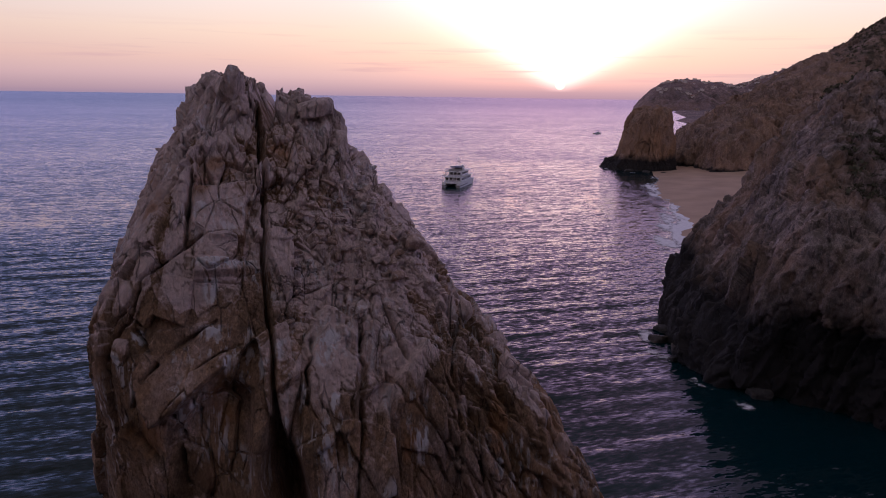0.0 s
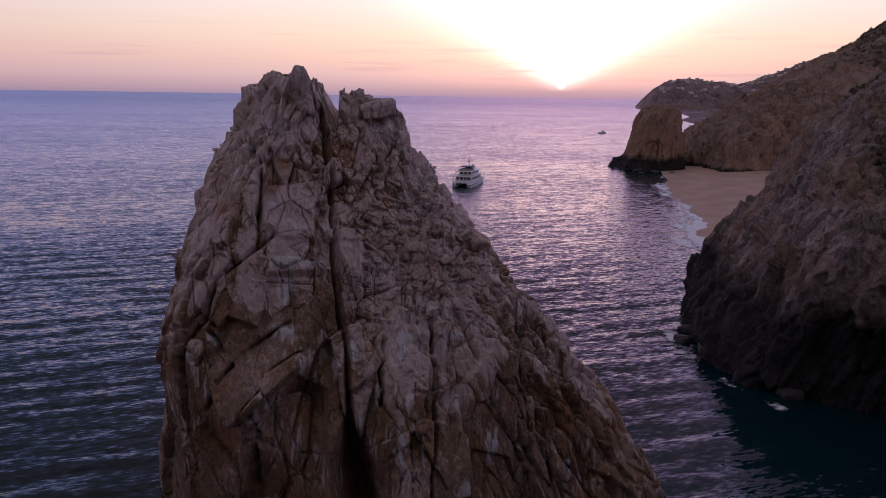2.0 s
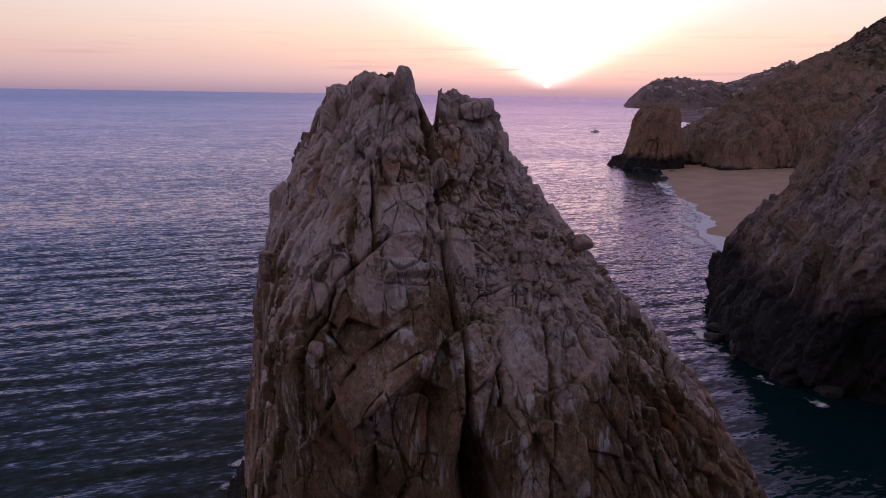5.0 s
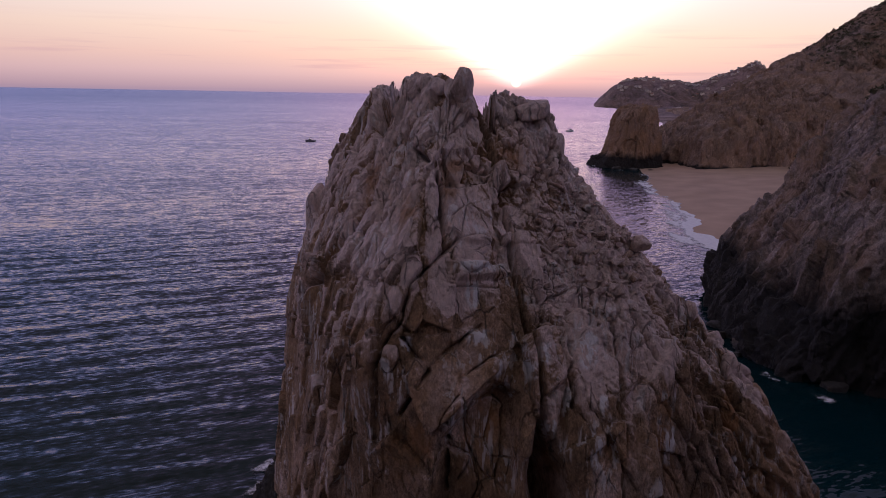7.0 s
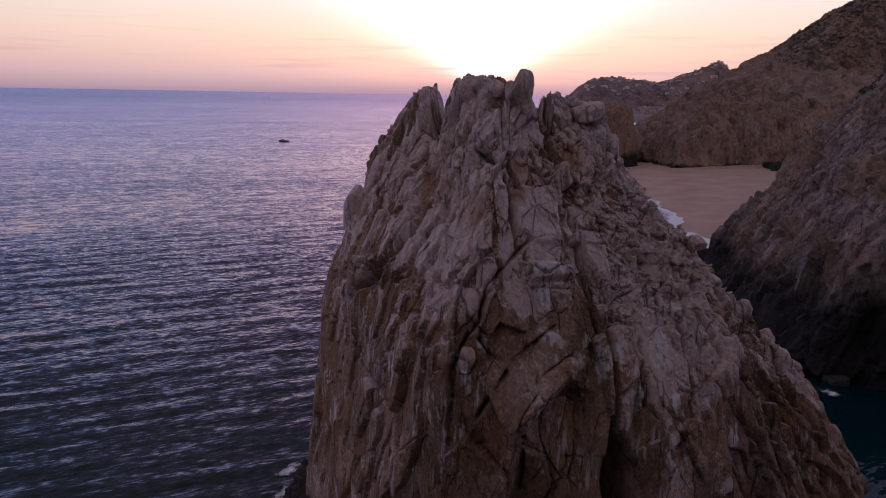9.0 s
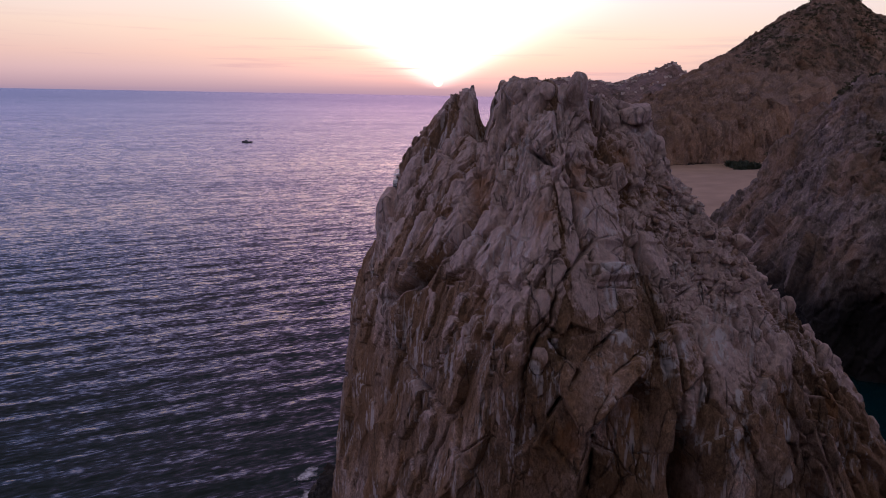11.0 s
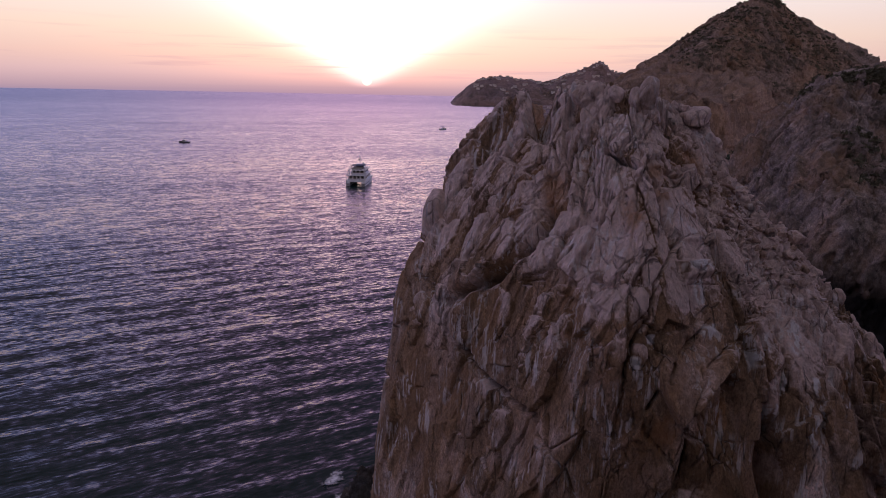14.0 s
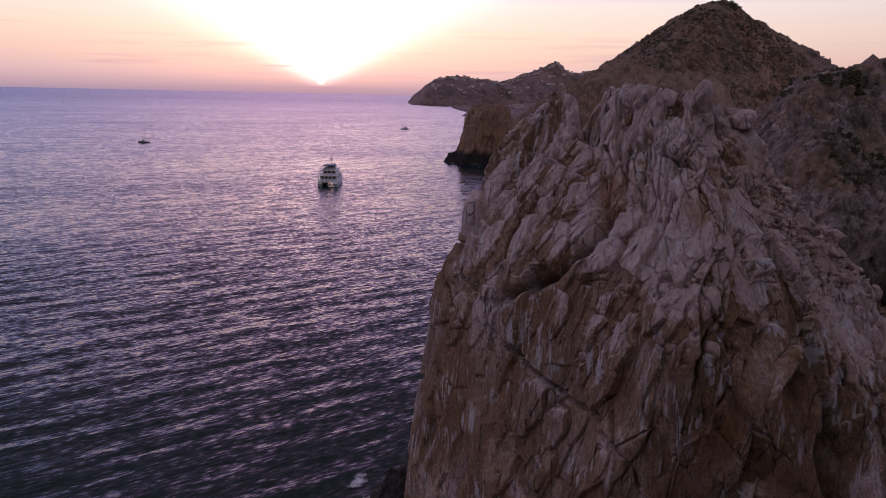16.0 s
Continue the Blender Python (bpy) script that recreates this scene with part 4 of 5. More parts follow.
def box(bm, x0, x1, y0, y1, z0, z1, taper=0.0):
    """A block; taper draws its front and back upper edges in."""
    made = bmesh.ops.create_cube(bm, size=1.0)["verts"]
    for v in made:
        top = v.co.z > 0
        v.co.x = x1 if v.co.x > 0 else x0
        v.co.y = (y1 - (taper if top else 0)) if v.co.y > 0 else (y0 + (taper if top else 0))
        v.co.z = z1 if top else z0
    return made


def block(name, spans, mat, parent, label="", bevel=0.0, taper=0.0):
    bm = bmesh.new()
    for span in spans:
        box(bm, *span, taper)
    if bevel:
        bmesh.ops.bevel(bm, geom=bm.edges[:], offset=bevel, segments=2, affect="EDGES")
    return part(name, bm, mat, parent, label)


def hull_part(name, x, width, length, depth, height, mat, parent, label=""):
    """A slim hull from stern (y = 0) to bow, narrowing and rising forward."""
    bm = bmesh.new()
    rings = []
    for k in range(13):
        f = k / 12
        half = width / 2 * (1 - max(0, (f - 0.55) / 0.45) ** 2.0 * 0.96)
        keel = -depth * (1 - max(0, (f - 0.8) / 0.2) ** 2 * 0.9)
        top = height + 0.5 * f * f
        y = length * f
        rings.append([bm.verts.new((x + half * a, y, z)) for a, z in ((-1.0, top), (-0.92, 0.2), (-0.55, keel * 0.8), (0, keel), (0.55, keel * 0.8), (0.92, 0.2), (1.0, top))])
    for a, b in zip(rings, rings[1:]):
        for k in range(6):
            bm.faces.new((a[k], a[k + 1], b[k + 1], b[k]))
        bm.faces.new((a[6], a[0], b[0], b[6]))
    bm.faces.new(rings[0])
    bm.faces.new(rings[-1][::-1])
    bmesh.ops.recalc_face_normals(bm, faces=bm.faces[:])
    return part(name, bm, mat, parent, label)


def rod(bm, a, b, radius, sides=6):
    a, b = Vector(a), Vector(b)
    m = Matrix.Translation((a + b) / 2) @ (b - a).to_track_quat("Z", "Y").to_matrix().to_4x4()
    bmesh.ops.create_cone(bm, cap_ends=True, segments=sides, radius1=radius, radius2=radius, depth=(b - a).length, matrix=m)


def railing(name, x0, x1, y0, y1, z, parent, sides="xyXY"):
    bm = bmesh.new()
    for height in (0.5, 1.0):
        if "y" in sides:
            rod(bm, (x0, y0, z + height), (x1, y0, z + height), 0.035)
        if "Y" in sides:
            rod(bm, (x0, y1, z + height), (x1, y1, z + height), 0.035)
        if "x" in sides:
            rod(bm, (x0, y0, z + height), (x0, y1, z + height), 0.035)
        if "X" in sides:
            rod(bm, (x1, y0, z + height), (x1, y1, z + height), 0.035)
    for k in range(int((x1 - x0) / 1.3) + 1):
        if "y" in sides:
            rod(bm, (x0 + 1.3 * k, y0, z), (x0 + 1.3 * k, y0, z + 1), 0.03)
    for k in range(int((y1 - y0) / 1.6) + 1):
        for x in (x0, x1):
            rod(bm, (x, y0 + 1.6 * k, z), (x, y0 + 1.6 * k, z + 1), 0.03)
    return part(name, bm, STEEL, parent)


def build_ferry(m):
    ob = new("catamaran")
    for x in (-3.75, 3.75):
        hull_part("hull", x, 2.0, 28.0, 1.2, 2.3, PAINT, ob)
        block("hull_stripe", [(x - 1.02, x + 1.02, -0.03, 14.0, 0.9, 1.25)], NAVY, ob, "dark painted stripe along the hull")
        block("stern_steps", [(x - 0.7, x + 0.7, -1.2, 0.0, 0.35, 0.6), (x - 0.7, x + 0.7, -0.6, 0.0, 0.6, 1.1)], DECK, ob)
    block("bridge_deck", [(-4.75, 4.75, 0.0, 26.0, 2.0, 2.75)], PAINT, ob, "", 0.08)
    cabin = block("main_cabin", [(-4.2, 4.2, 3.2, 22.0, 2.75, 5.0)], PAINT, ob, "", 0.12, 0.5)
    for x in (-4.22, 4.22):
        for k in range(9):
            block("window", [(x - 0.03, x + 0.03, 4.4 + 1.8 * k, 5.8 + 1.8 * k, 3.4, 4.5)], TINTED, cabin)
    for k in range(4):
        block("stern_window", [(-3.6 + 1.9 * k, -2.2 + 1.9 * k, 3.3, 3.6, 3.3 if k in (0, 3) else 2.9, 4.55)], TINTED, cabin)
    block("upper_deck", [(-4.75, 4.75, 0.6, 23.5, 5.0, 5.25)], PAINT, ob, "", 0.05)
    for x in (-4.4, -1.6, 1.6, 4.4):
        block("pillar", [(x - 0.09, x + 0.09, 0.9, 1.1, 2.75, 5.0)], PAINT, ob)
    saloon = block("upper_cabin", [(-3.4, 3.4, 7.0, 20.0, 5.25, 7.35)], PAINT, ob, "", 0.12, 0.6)
    for x in (-3.42, 3.42):
        for k in range(6):
            block("window", [(x - 0.03, x + 0.03, 8.2 + 1.8 * k, 9.6 + 1.8 * k, 5.9, 6.9)], TINTED, saloon)
    for k in range(3):
        block("stern_window", [(-2.7 + 1.95 * k, -1.2 + 1.95 * k, 7.15, 7.35, 5.6, 6.95)], TINTED, saloon)
    block("sun_deck", [(-4.3, 4.3, 2.6, 21.0, 7.35, 7.6)], PAINT, ob, "", 0.05)
    for x in (-4.0, 4.0):
        for y in (3.2, 5.6):
            block("pillar", [(x - 0.08, x + 0.08, y, y + 0.16, 5.25, 7.35)], PAINT, ob)
    wheel = block("wheelhouse", [(-2.0, 2.0, 13.0, 17.5, 7.6, 9.5)], PAINT, ob, "", 0.1, 0.4)
    block("windscreen", [(-1.7, 1.7, 12.95, 13.2, 8.3, 9.1)], TINTED, wheel)
    block("awning", [(-3.2, 3.2, 6.0, 12.6, 9.35, 9.5)], CANVAS, ob, "dark blue canvas awning", 0.04)
    for x in (-3.0, 3.0):
        for y in (6.2, 12.2):
            block("awning_post", [(x - 0.05, x + 0.05, y, y + 0.1, 7.6, 9.35)], STEEL, ob)
    for k in range(4):
        block("bench", [(-2.6, 2.6, 4.0 + 2.2 * k, 4.5 + 2.2 * k, 7.6, 8.05), (-2.6, 2.6, 4.45 + 2.2 * k, 4.55 + 2.2 * k, 8.0, 8.5)], DECK, ob)
    railing("stern_rail", -4.6, 4.6, 0.1, 3.0, 2.75, ob)
    railing("upper_rail", -4.6, 4.6, 0.8, 7.0, 5.25, ob)
    railing("sun_deck_rail", -4.2, 4.2, 2.8, 13.0, 7.6, ob)
    bm = bmesh.new()
    rod(bm, (0, 14.0, 9.4), (0, 13.2, 14.2), 0.16, 8)
    rod(bm, (-1.2, 13.7, 11.4), (1.2, 13.7, 11.4), 0.06)
    rod(bm, (-0.8, 13.5, 12.6), (0.8, 13.5, 12.6), 0.05)
    mast = part("mast", bm, PAINT, ob)
    block("radar", [(-0.9, 0.9, 13.2, 13.5, 11.6, 11.85)], STEEL, mast)
    bm = bmesh.new()
    bmesh.ops.create_uvsphere(bm, u_segments=12, v_segments=8, radius=0.45, matrix=Matrix.Translation((1.4, 15.0, 9.9)))
    part("radome", bm, PAINT, ob)
    ob.matrix_world = m
    return tagged(ob, "white three-deck catamaran tour boat with a raked mast", "boat")


build_ferry(pose(8.7, 318, 0.0, 0, 0, -18) @ Matrix.Scale(0.86, 4))


def build_launch(m, size, dark):
    ob = new("motor_boat")
    hull_part("hull", 0, 3.2 * size, 10.0 * size, 0.6, 1.3 * size, NAVY if dark else PAINT, ob)
    block("deck", [(-1.4 * size, 1.4 * size, 0.2, 8.0 * size, 1.22 * size, 1.36 * size)], DECK, ob)
    cab = block("cabin", [(-1.15 * size, 1.15 * size, 3.6 * size, 7.0 * size, 1.3 * size, 2.7 * size)], PAINT, ob, "", 0.08, 0.4 * size)
    block("window", [(-1.17 * size, 1.17 * size, 4.2 * size, 6.4 * size, 1.95 * size, 2.45 * size)], TINTED, cab)
    block("hardtop", [(-1.3 * size, 1.3 * size, 2.4 * size, 6.2 * size, 3.9 * size, 4.05 * size)], CANVAS, ob, "", 0.03)
    for x in (-1.15, 1.15):
        for y in (2.6, 5.9):
            block("post", [((x - 0.04) * size, (x + 0.04) * size, y * size, (y + 0.1) * size, 1.3 * size, 3.9 * size)], STEEL, ob)
    block("transom_engine", [(-0.5 * size, 0.5 * size, -0.6 * size, 0.0, 0.4, 1.5 * size)], NAVY, ob, "", 0.05)
    ob.matrix_world = m
    return tagged(ob, "small dark fishing launch with a hardtop" if dark else "small white motor launch with a canvas hardtop", "boat", "small boats on the bay")


build_launch(pose(-71, 572, 0.0, 0, 0, 78), 0.75, True)
build_launch(pose(162, 760, 0.0, 0, 0, -70), 0.85, False)

# ---- loose stones on the rock ----


def stone_mesh(name, seed, mat, squash=(1, 1, 1), tip=0.0):
    """A broken stone about one metre across: the hull of points strewn in a box, drawn in to a tip upwards."""
    rng = random.Random(seed)
    bm = bmesh.new()
    for _ in range(26):
        z = rng.uniform(-0.5, 0.5)
        narrow = 1 - tip * (z + 0.5)
        v = Vector((rng.uniform(-0.5, 0.5) * narrow * squash[0], rng.uniform(-0.5, 0.5) * narrow * squash[1], z * squash[2]))
        bm.verts.new(v)
    hull = bmesh.ops.convex_hull(bm, input=bm.verts[:])
    bmesh.ops.delete(bm, geom=[g for g in hull["geom_interior"] if isinstance(g, bmesh.types.BMVert)], context="VERTS")
    loose = [v for v in bm.verts if not v.link_faces]
    bmesh.ops.delete(bm, geom=loose, context="VERTS")
    bmesh.ops.bevel(bm, geom=bm.edges[:], offset=0.035, offset_type="OFFSET", segments=1, affect="EDGES", clamp_overlap=True)
    for face in bm.faces:
        face.smooth = True
    mesh = bpy.data.meshes.new(name)
    bm.to_mesh(mesh)
    bm.free()
    mesh.materials.append(mat)
    layer = mesh.attributes.new("paleness", "FLOAT", "POINT")
    layer.data.foreach_set("value", np.full(len(mesh.vertices), 0.52 + 0.07 * (seed % 5), np.float32))
    return mesh


def chunk_mesh(name, seed, mat, tip=0.0):
    """A weathered block about one metre across: a ball cut by flat faces, with worn edges."""
    rng = np.random.default_rng(seed)
    bm = bmesh.new()
    bmesh.ops.create_icosphere(bm, subdivisions=4, radius=1.0)
    way = np.array([v.co[:] for v in bm.verts])
    n = rng.normal(0, 1, (15, 3)) * np.array([1, 1, 0.7])
    n = np.r_[n, [[1, 0, tip], [-1, 0, tip], [0, 1, tip], [0, -1, tip], [0, 0, 1], [0, 0, -1]]]
    n /= np.linalg.norm(n, axis=1, keepdims=True)
    limit = np.r_[rng.uniform(0.36, 0.5, 15), np.full(6, 0.42)]
    speed = np.maximum(way @ n.T, 0.02) / limit
    out = 1 / (speed ** 22).sum(1) ** (1 / 22)
    out *= 1 + 0.05 * layered(way * 2.2 + seed, 4, seed, 0.6)
    for v, far in zip(bm.verts, out):
        v.co *= float(far)
    for face in bm.faces:
        face.smooth = True
    mesh = bpy.data.meshes.new(name)
    bm.to_mesh(mesh)
    bm.free()
    mesh.materials.append(mat)
    layer = mesh.attributes.new("paleness", "FLOAT", "POINT")
    layer.data.foreach_set("value", np.full(len(mesh.vertices), 0.62 + 0.06 * (seed % 5), np.float32))
    return mesh


def lay(name, mesh, place, size, turn, parent, label=""):
    ob = new(name, mesh)
    ob.matrix_world = pose(*place, *turn) @ Matrix.Diagonal((*size, 1))
    ob.parent = parent
    return tagged(ob, label) if label else ob


STONES = [stone_mesh("stone", n, ROCK) for n in range(7)]
BLOCKS = [chunk_mesh("block", 60 + n, ROCK) for n in range(4)]
SPIRES = [chunk_mesh("spire", 20 + n, ROCK, 0.95) for n in range(4)]
spots = np.empty(len(STACK.data.vertices) * 3, np.float32)
STACK.data.vertices.foreach_get("co", spots)
spots = spots.reshape(-1, 3)
rng = random.Random(3)
# the summit horn, the capping slab, and the teeth of the crest
lay("spire", SPIRES[0], (-12.55, 48.9, 40.3), (1.6, 1.4, 2.6), (4, 6, 20), STACK)
lay("spire", SPIRES[1], (-13.2, 49.4, 39.9), (1.1, 1.1, 1.9), (-5, -6, 70), STACK)
lay("block", BLOCKS[0], (-12.3, 49.2, 39.0), (1.5, 1.4, 1.7), (10, 6, 130), STACK)
lay("block", BLOCKS[1], (-7.6, 51.0, 38.8), (3.0, 2.4, 1.3), (4, -10, 15), STACK)
lay("block", BLOCKS[2], (-8.4, 51.2, 39.3), (1.0, 0.9, 0.6), (4, 6, 40), STACK)
lay("block", BLOCKS[3], (-6.0, 50.7, 36.6), (1.3, 1.2, 1.8), (0, 9, 55), STACK)
for k, (x, y, z, w, h) in enumerate(((-15.3, 53.2, 40.1, 1.4, 1.6), (-14.4, 52.2, 40.0, 1.2, 1.3), (-13.9, 51.0, 40.2, 1.2, 1.4), 
                                    (-15.9, 54.4, 39.7, 1.1, 1.5), (-1.0, 47.8, 30.5, 1.6, 1.2), (2.2, 46.6, 26.3, 1.3, 1.5),
                                    (5.0, 46.0, 22.9, 1.3, 1.8), (7.4, 45.2, 19.4, 0.9, 2.2), (8.6, 45.0, 17.8, 1.0, 1.8)  )):
    under = spots[np.hypot(spots[:, 0] - x, spots[:, 1] - y) < 0.5]
    z = min(z, float(under[:, 2].max()) + 0.12 * h) if len(under) else z - 0.6
    lay("spire", SPIRES[k % 4], (x, y, z), (w, w * 0.9, h), (rng.uniform(-9, 9), rng.uniform(-9, 9), rng.uniform(0, 360)), STACK)
lay("stone", STONES[3], (-23.0, 63.6, 29.6), (2.0, 2.6, 5.6), (6, -8, 20), STACK)
# the rubble slope on the eastern fin
slope = spots[(np.abs(spots[:, 0] + 3.6) < 4.6) & (spots[:, 1] < 49.5) & (np.abs(spots[:, 2] - 31.0) < 4.3)]
for k in range(190):
    x, y, z = (float(v) for v in slope[rng.randrange(len(slope))])
    size = 0.22 + 0.6 * rng.random() ** 2.5
    lay("stone", STONES[k % 7], (x, y - 0.05, z + 0.05), (size * rng.uniform(0.9, 1.9), size * rng.uniform(0.6, 1.1), size * rng.uniform(0.4, 0.8)),
        (rng.uniform(-30, 30), rng.uniform(-30, 30), rng.uniform(0, 360)), STACK)

# ---- half-drowned rocks at the foot ----
WET_STONES = [chunk_mesh("shore_rock", 40 + n, WET) for n in range(5)]
rng = random.Random(8)
for k, (x, y, w, h) in enumerate(((37.0, 119.0, 5.0, 3.0), (38.5, 113.0, 4.0, 3.6), (39.5, 107.0, 5.0, 3.4), (41.0, 101.0, 4.0, 3.0), (36.5, 110.0, 2.2, 1.4), (44.0, 96.0, 5.0, 3.2), (39.6, 124.5, 4.5, 3.0), (103.0, 396.0, 7.0, 3.5), (111.0, 392.0, 6.0, 2.4), (119.0, 388.0, 5.0, 2.0))):
    ob = lay("shore_rock", WET_STONES[k % 5], (x + 1.0, y, h * 0.04), (w * 0.8, w * 0.7, h * 0.7), (rng.uniform(-12, 12), rng.uniform(-12, 12), rng.uniform(0, 360)), None)
    tagged(ob, "black wave-washed rock standing in the sea", "rock", "rocks in the surf")

# ---- surf ----


def foam_sheet(points, cover, label):
    ob = grid_mesh("foam", points, FOAM)
    layer = ob.data.attributes.new("cover", "FLOAT", "POINT")
    layer.data.foreach_set("value", cover.reshape(-1).astype(np.float32))
    return tagged(ob, label, "foam", kind="stuff")


def foam_patch(x, y, length, width, turn, seed):
    """A ragged lace of foam on the water."""
    u, v = np.meshgrid(np.linspace(-1, 1, 60), np.linspace(-1, 1, 24))
    c, s = math.cos(radians(turn)), math.sin(radians(turn))
    lx, ly = u * length / 2, v * width / 2 + 0.4 * np.sin(u * 4 + seed)
    cover = 0.5 - 1.1 * (u * u + v * v) + 0.3 * layered(np.stack([lx * 0.4, ly * 0.4, 0 * u], -1), 3, seed)
    return foam_sheet(np.stack([x + c * lx - s * ly, y + s * lx + c * ly, 0.16 + 0 * u], -1), cover, "white broken foam on the water")


for k, (x, y, length, width, turn) in enumerate(((-30.4, 72.0, 8, 3.4, 75), (-30.5, 76.5, 6, 3.0, 50), (36.5, 121, 12, 4.6, 70), (36, 112, 10, 4.2, 95), (38.5, 100, 9, 3.6, 110), (42, 92, 10, 4.0, 130), (104, 388, 16, 5.0, 10), (96, 411, 12, 4.5, 60))):
    foam_patch(x, y, length, width, turn, 10 + k)


def build_surf():
    """The last wave spreading up the sand in lobes, and torn foam behind it."""
    y = np.geomspace(172, 384, 460)
    v = np.linspace(0, 1, 60)
    near = ease(-y, -300, -185)
    up = (1.0 + 4.5 * near * np.abs(np.sin(y * 0.085 + 0.6)) + 0.7 * np.sin(y * 0.31) + 0.5 * np.sin(y * 0.7 + 1))[:, None]
    out = -(6.0 + 9.0 * near)[:, None]
    d = out + (up - out) * v
    x, yy = shore(y)[:, None] + d, y[:, None] + 0 * d
    rough = layered(np.stack([x * 0.22, yy * 0.12, 0 * x], -1), 4, 3, 0.6)
    front = ease(d, -4.5, 0.3) * (0.65 + 0.75 * near[:, None])
    trail = 0.55 * ease(d, out, out * 0.3)
    cover = np.maximum(front + 0.35 * rough, trail * (1 + 0.9 * rough)) * (1 - ease(v, 0.985, 1.0)) * ease(-y, -380, -360)[:, None]
    z = 0.055 * np.maximum(d, 0) + 0.1
    return foam_sheet(np.stack([x, yy, z], -1), cover, "white surf running up the sand in lobes")


build_surf()

# ---- houses on the headland, hotels on the low shore ----


def build_house(wide, deep, storeys, walls, tiled):
    ob = new("house")
    high = 3.3 * storeys
    wall = block("wall", [(-wide / 2, wide / 2, -deep / 2, deep / 2, -6.0, high)], walls, ob)
    if tiled:
        bm = bmesh.new()
        made = box(bm, -wide / 2 - 0.6, wide / 2 + 0.6, -deep / 2 - 0.6, deep / 2 + 0.6, high + 0.01, high + 2.2, deep * 0.42)
        part("roof", bm, TILES, ob, "red clay roof")
    else:
        block("roof", [(-wide / 2 - 0.4, wide / 2 + 0.4, -deep / 2 - 0.4, deep / 2 + 0.4, high + 0.01, high + 0.5)], walls, ob)
    for level in range(storeys):
        for k in range(max(2, int(wide / 4.5))):
            x = -wide / 2 + (k + 0.5) * wide / max(2, int(wide / 4.5))
            window = block("window", [(x - 0.9, x + 0.9, -deep / 2 - 0.06, -deep / 2 + 0.05, 3.3 * level + 0.9, 3.3 * level + 2.3)], TINTED, ob)
        block("balcony", [(-wide / 2, wide / 2, -deep / 2 - 1.3, -deep / 2 - 0.01, 3.3 * level - 0.2, 3.3 * level + 0.05)], walls, ob)
    return ob


VARIANTS = [build_house(16, 11, 2, WALLS, False), build_house(12, 10, 2, WALLS, True), build_house(22, 12, 3, WALLS, False), build_house(14, 12, 2, PINK, True), build_house(30, 14, 4, PINK, False)]
LOOKS = ("pale stucco house with a flat roof", "pale stucco house with a clay roof", "wide pale terraced villa with balconies", "pink stucco house with a clay roof", "pink stucco hotel block with balconies")
for ob, text in zip(VARIANTS, LOOKS):
    tagged(ob, text + (" on the shore" if "hotel" in text else " on the headland"), "building", "houses of the far shore")
rng = random.Random(12)
homes = []
for along in np.linspace(633, 1120, 120):
    deep = rng.choice((-60, -40, -25, -95, -10, -120)) + rng.uniform(-12, 12)
    homes.append((float(along) + 0.26 * deep, 2150 + deep, rng.choice((0, 0, 1, 2, 2, 3)), "hill"))
for k in range(18):
    y = rng.uniform(1300, 1900)
    homes.append((float(np.interp(y, (850, 1176, 1359, 1700, 1980), (330, 376, 454, 540, 640))) + rng.uniform(45, 190), y, rng.choice((4, 3, 4, 0, 2)), "shore"))
for k, (x, y, kind, where) in enumerate(homes):
    ground = headland_height if where == "hill" else plain_height
    z = float(ground(np.array([x]), np.array([y]))[0])
    m = pose(x, y, z + 0.5, 0, 0, rng.uniform(-25, 25)) @ Matrix.Scale(0.66, 4)
    if VARIANTS[kind] is not None and not VARIANTS[kind].get("placed"):
        VARIANTS[kind]["placed"] = 1
        VARIANTS[kind].matrix_world = m
    else:
        copy_thing(VARIANTS[kind], m)

# ---- scrub on the slopes ----


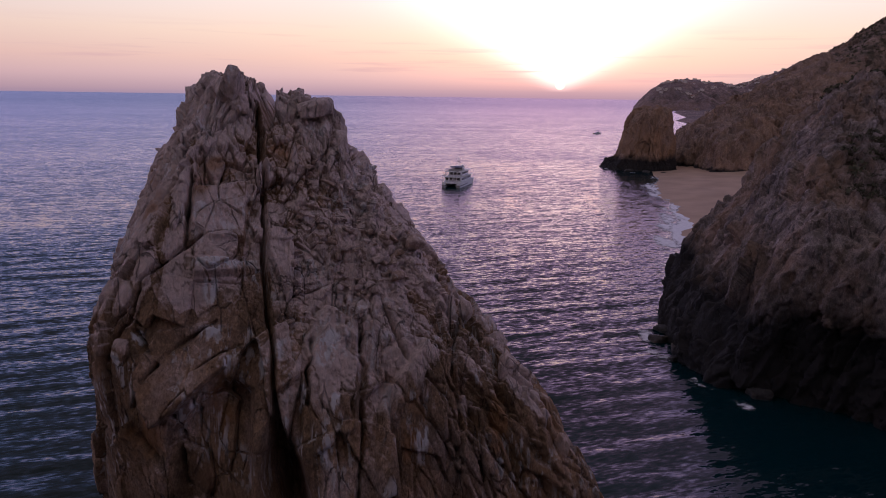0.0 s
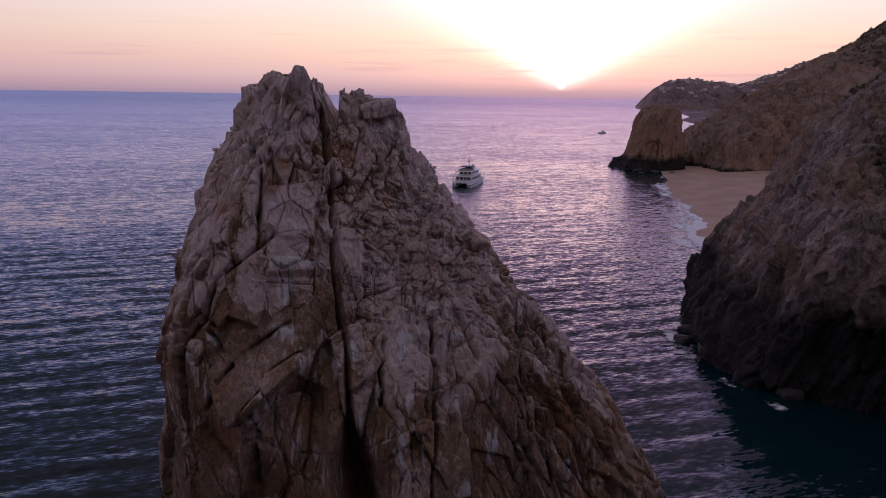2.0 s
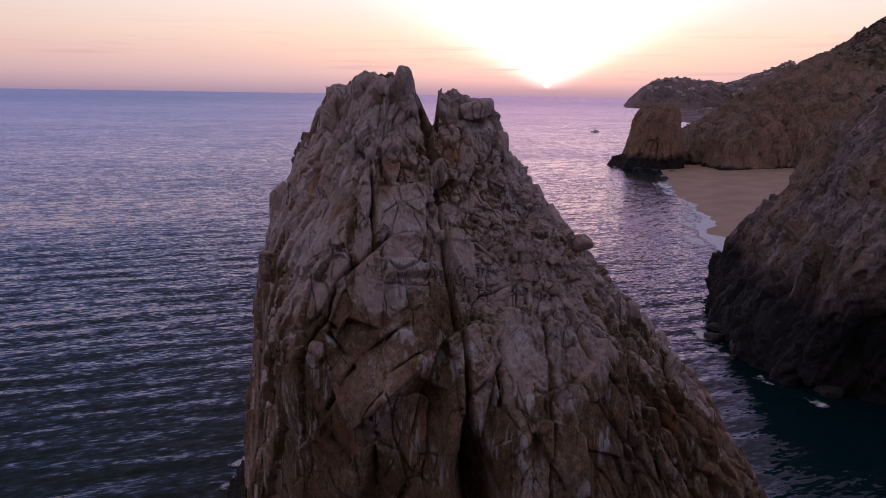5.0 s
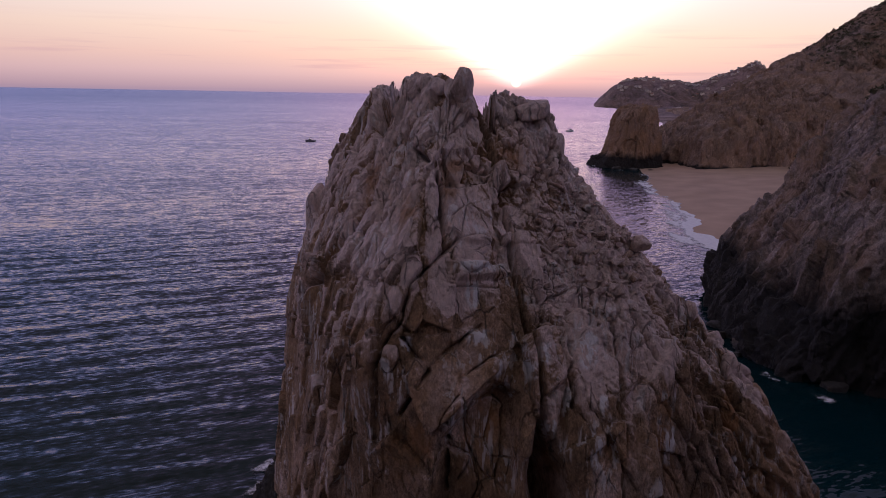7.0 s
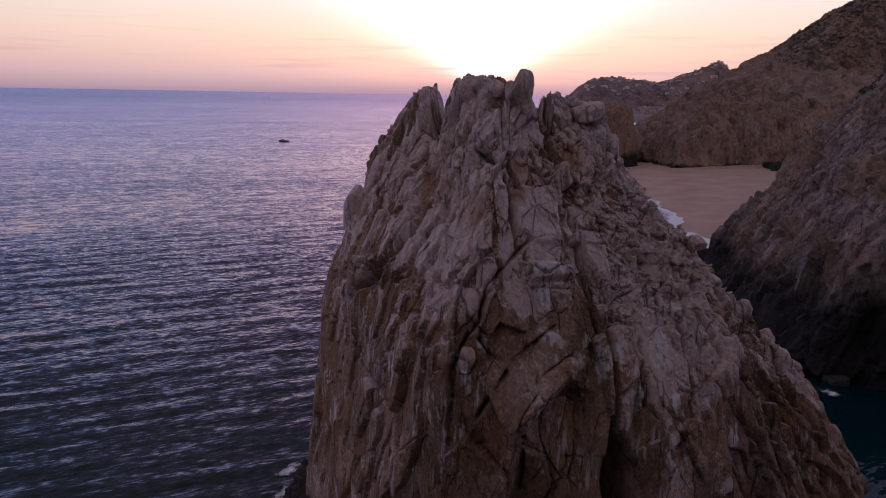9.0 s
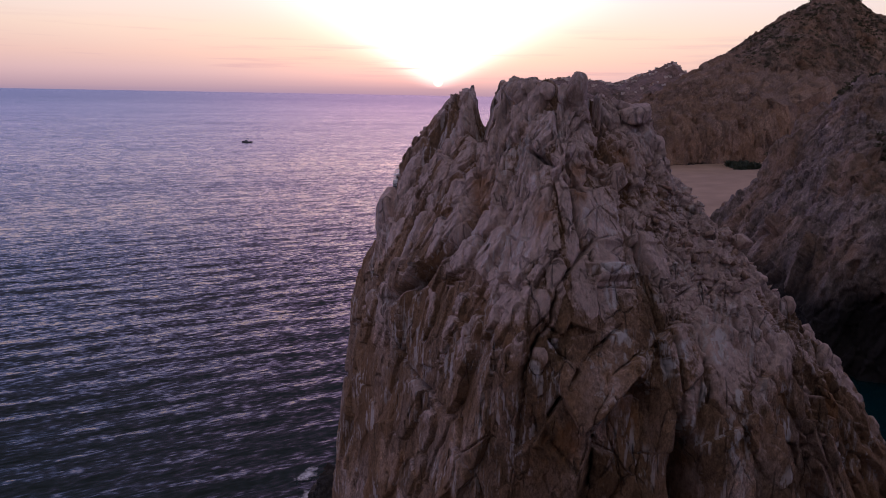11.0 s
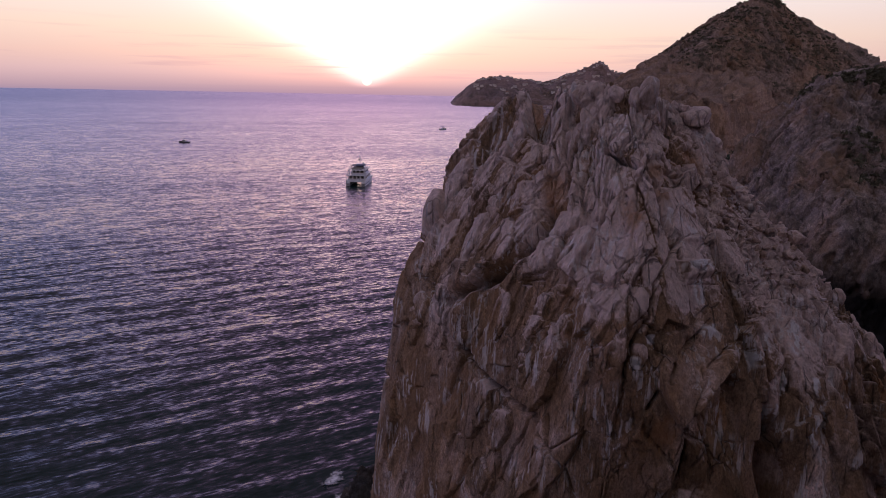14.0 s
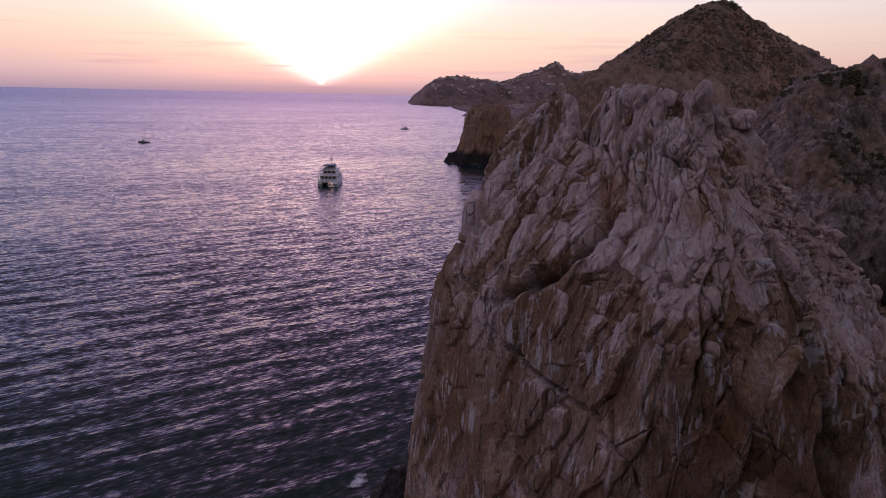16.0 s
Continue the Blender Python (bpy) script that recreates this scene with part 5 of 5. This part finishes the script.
def scrub(name, ground, count, seed, low, high, label, keep, mat, blades_each=26):
    """Dry bushes as clumps of small leaf blades, on a mesh's upward faces."""
    rng = np.random.default_rng(seed)
    verts = np.empty(len(ground.data.vertices) * 3, np.float32)
    ground.data.vertices.foreach_get("co", verts)
    normal = np.empty(len(ground.data.vertices) * 3, np.float32)
    ground.data.vertices.foreach_get("normal", normal)
    verts, normal = verts.reshape(-1, 3), normal.reshape(-1, 3)
    fit = verts[keep(verts) & (normal[:, 2] > 0.35)]
    thick = layered(fit * 0.06, 3, seed)
    fit = fit[thick > -0.1]
    base = fit[rng.integers(0, len(fit), count)]
    blades = blades_each
    size = rng.uniform(low, high, count)
    points = rng.normal(0, 1, (count, blades, 3))
    points /= np.linalg.norm(points, axis=-1, keepdims=True)
    points *= rng.uniform(0.45, 1.0, (count, blades, 1))
    points[..., 2] = np.abs(points[..., 2]) * 0.8
    centre = base[:, None, :] + points * size[:, None, None]
    corner = rng.normal(0, 0.28, (count, blades, 3, 3)) * size[:, None, None, None]
    tri = (centre[:, :, None, :] + corner).reshape(-1, 3)
    mesh = bpy.data.meshes.new(name)
    mesh.vertices.add(len(tri))
    mesh.vertices.foreach_set("co", tri.reshape(-1).astype(np.float32))
    mesh.loops.add(len(tri))
    mesh.loops.foreach_set("vertex_index", np.arange(len(tri), dtype=np.int32))
    mesh.polygons.add(len(tri) // 3)
    mesh.polygons.foreach_set("loop_start", np.arange(0, len(tri), 3, dtype=np.int32))
    mesh.update(calc_edges=True)
    mesh.materials.append(mat)
    return tagged(new(name, mesh), label, "bush", kind="stuff")


scrub("hill_scrub", bpy.data.objects["hill"], 1800, 31, 0.5, 1.5, "dry dark scrub dotted over the hillside", lambda v: (v[:, 2] > 8) & (v[:, 1] < 520), LEAVES)
scrub("cliff_scrub", bpy.data.objects["cliff"], 900, 32, 0.3, 0.9, "dry dark scrub on the cliff's upper slope", lambda v: (v[:, 2] > 26) & (v[:, 0] < 140), LEAVES)
scrub("beach_bushes", bpy.data.objects["beach"], 60, 33, 1.5, 3.6, "dark green bushes at the back of the beach", lambda v: (v[:, 0] > 184) & (v[:, 0] < 236) & (np.abs(v[:, 1] - 362) < 9), GREEN, 70)
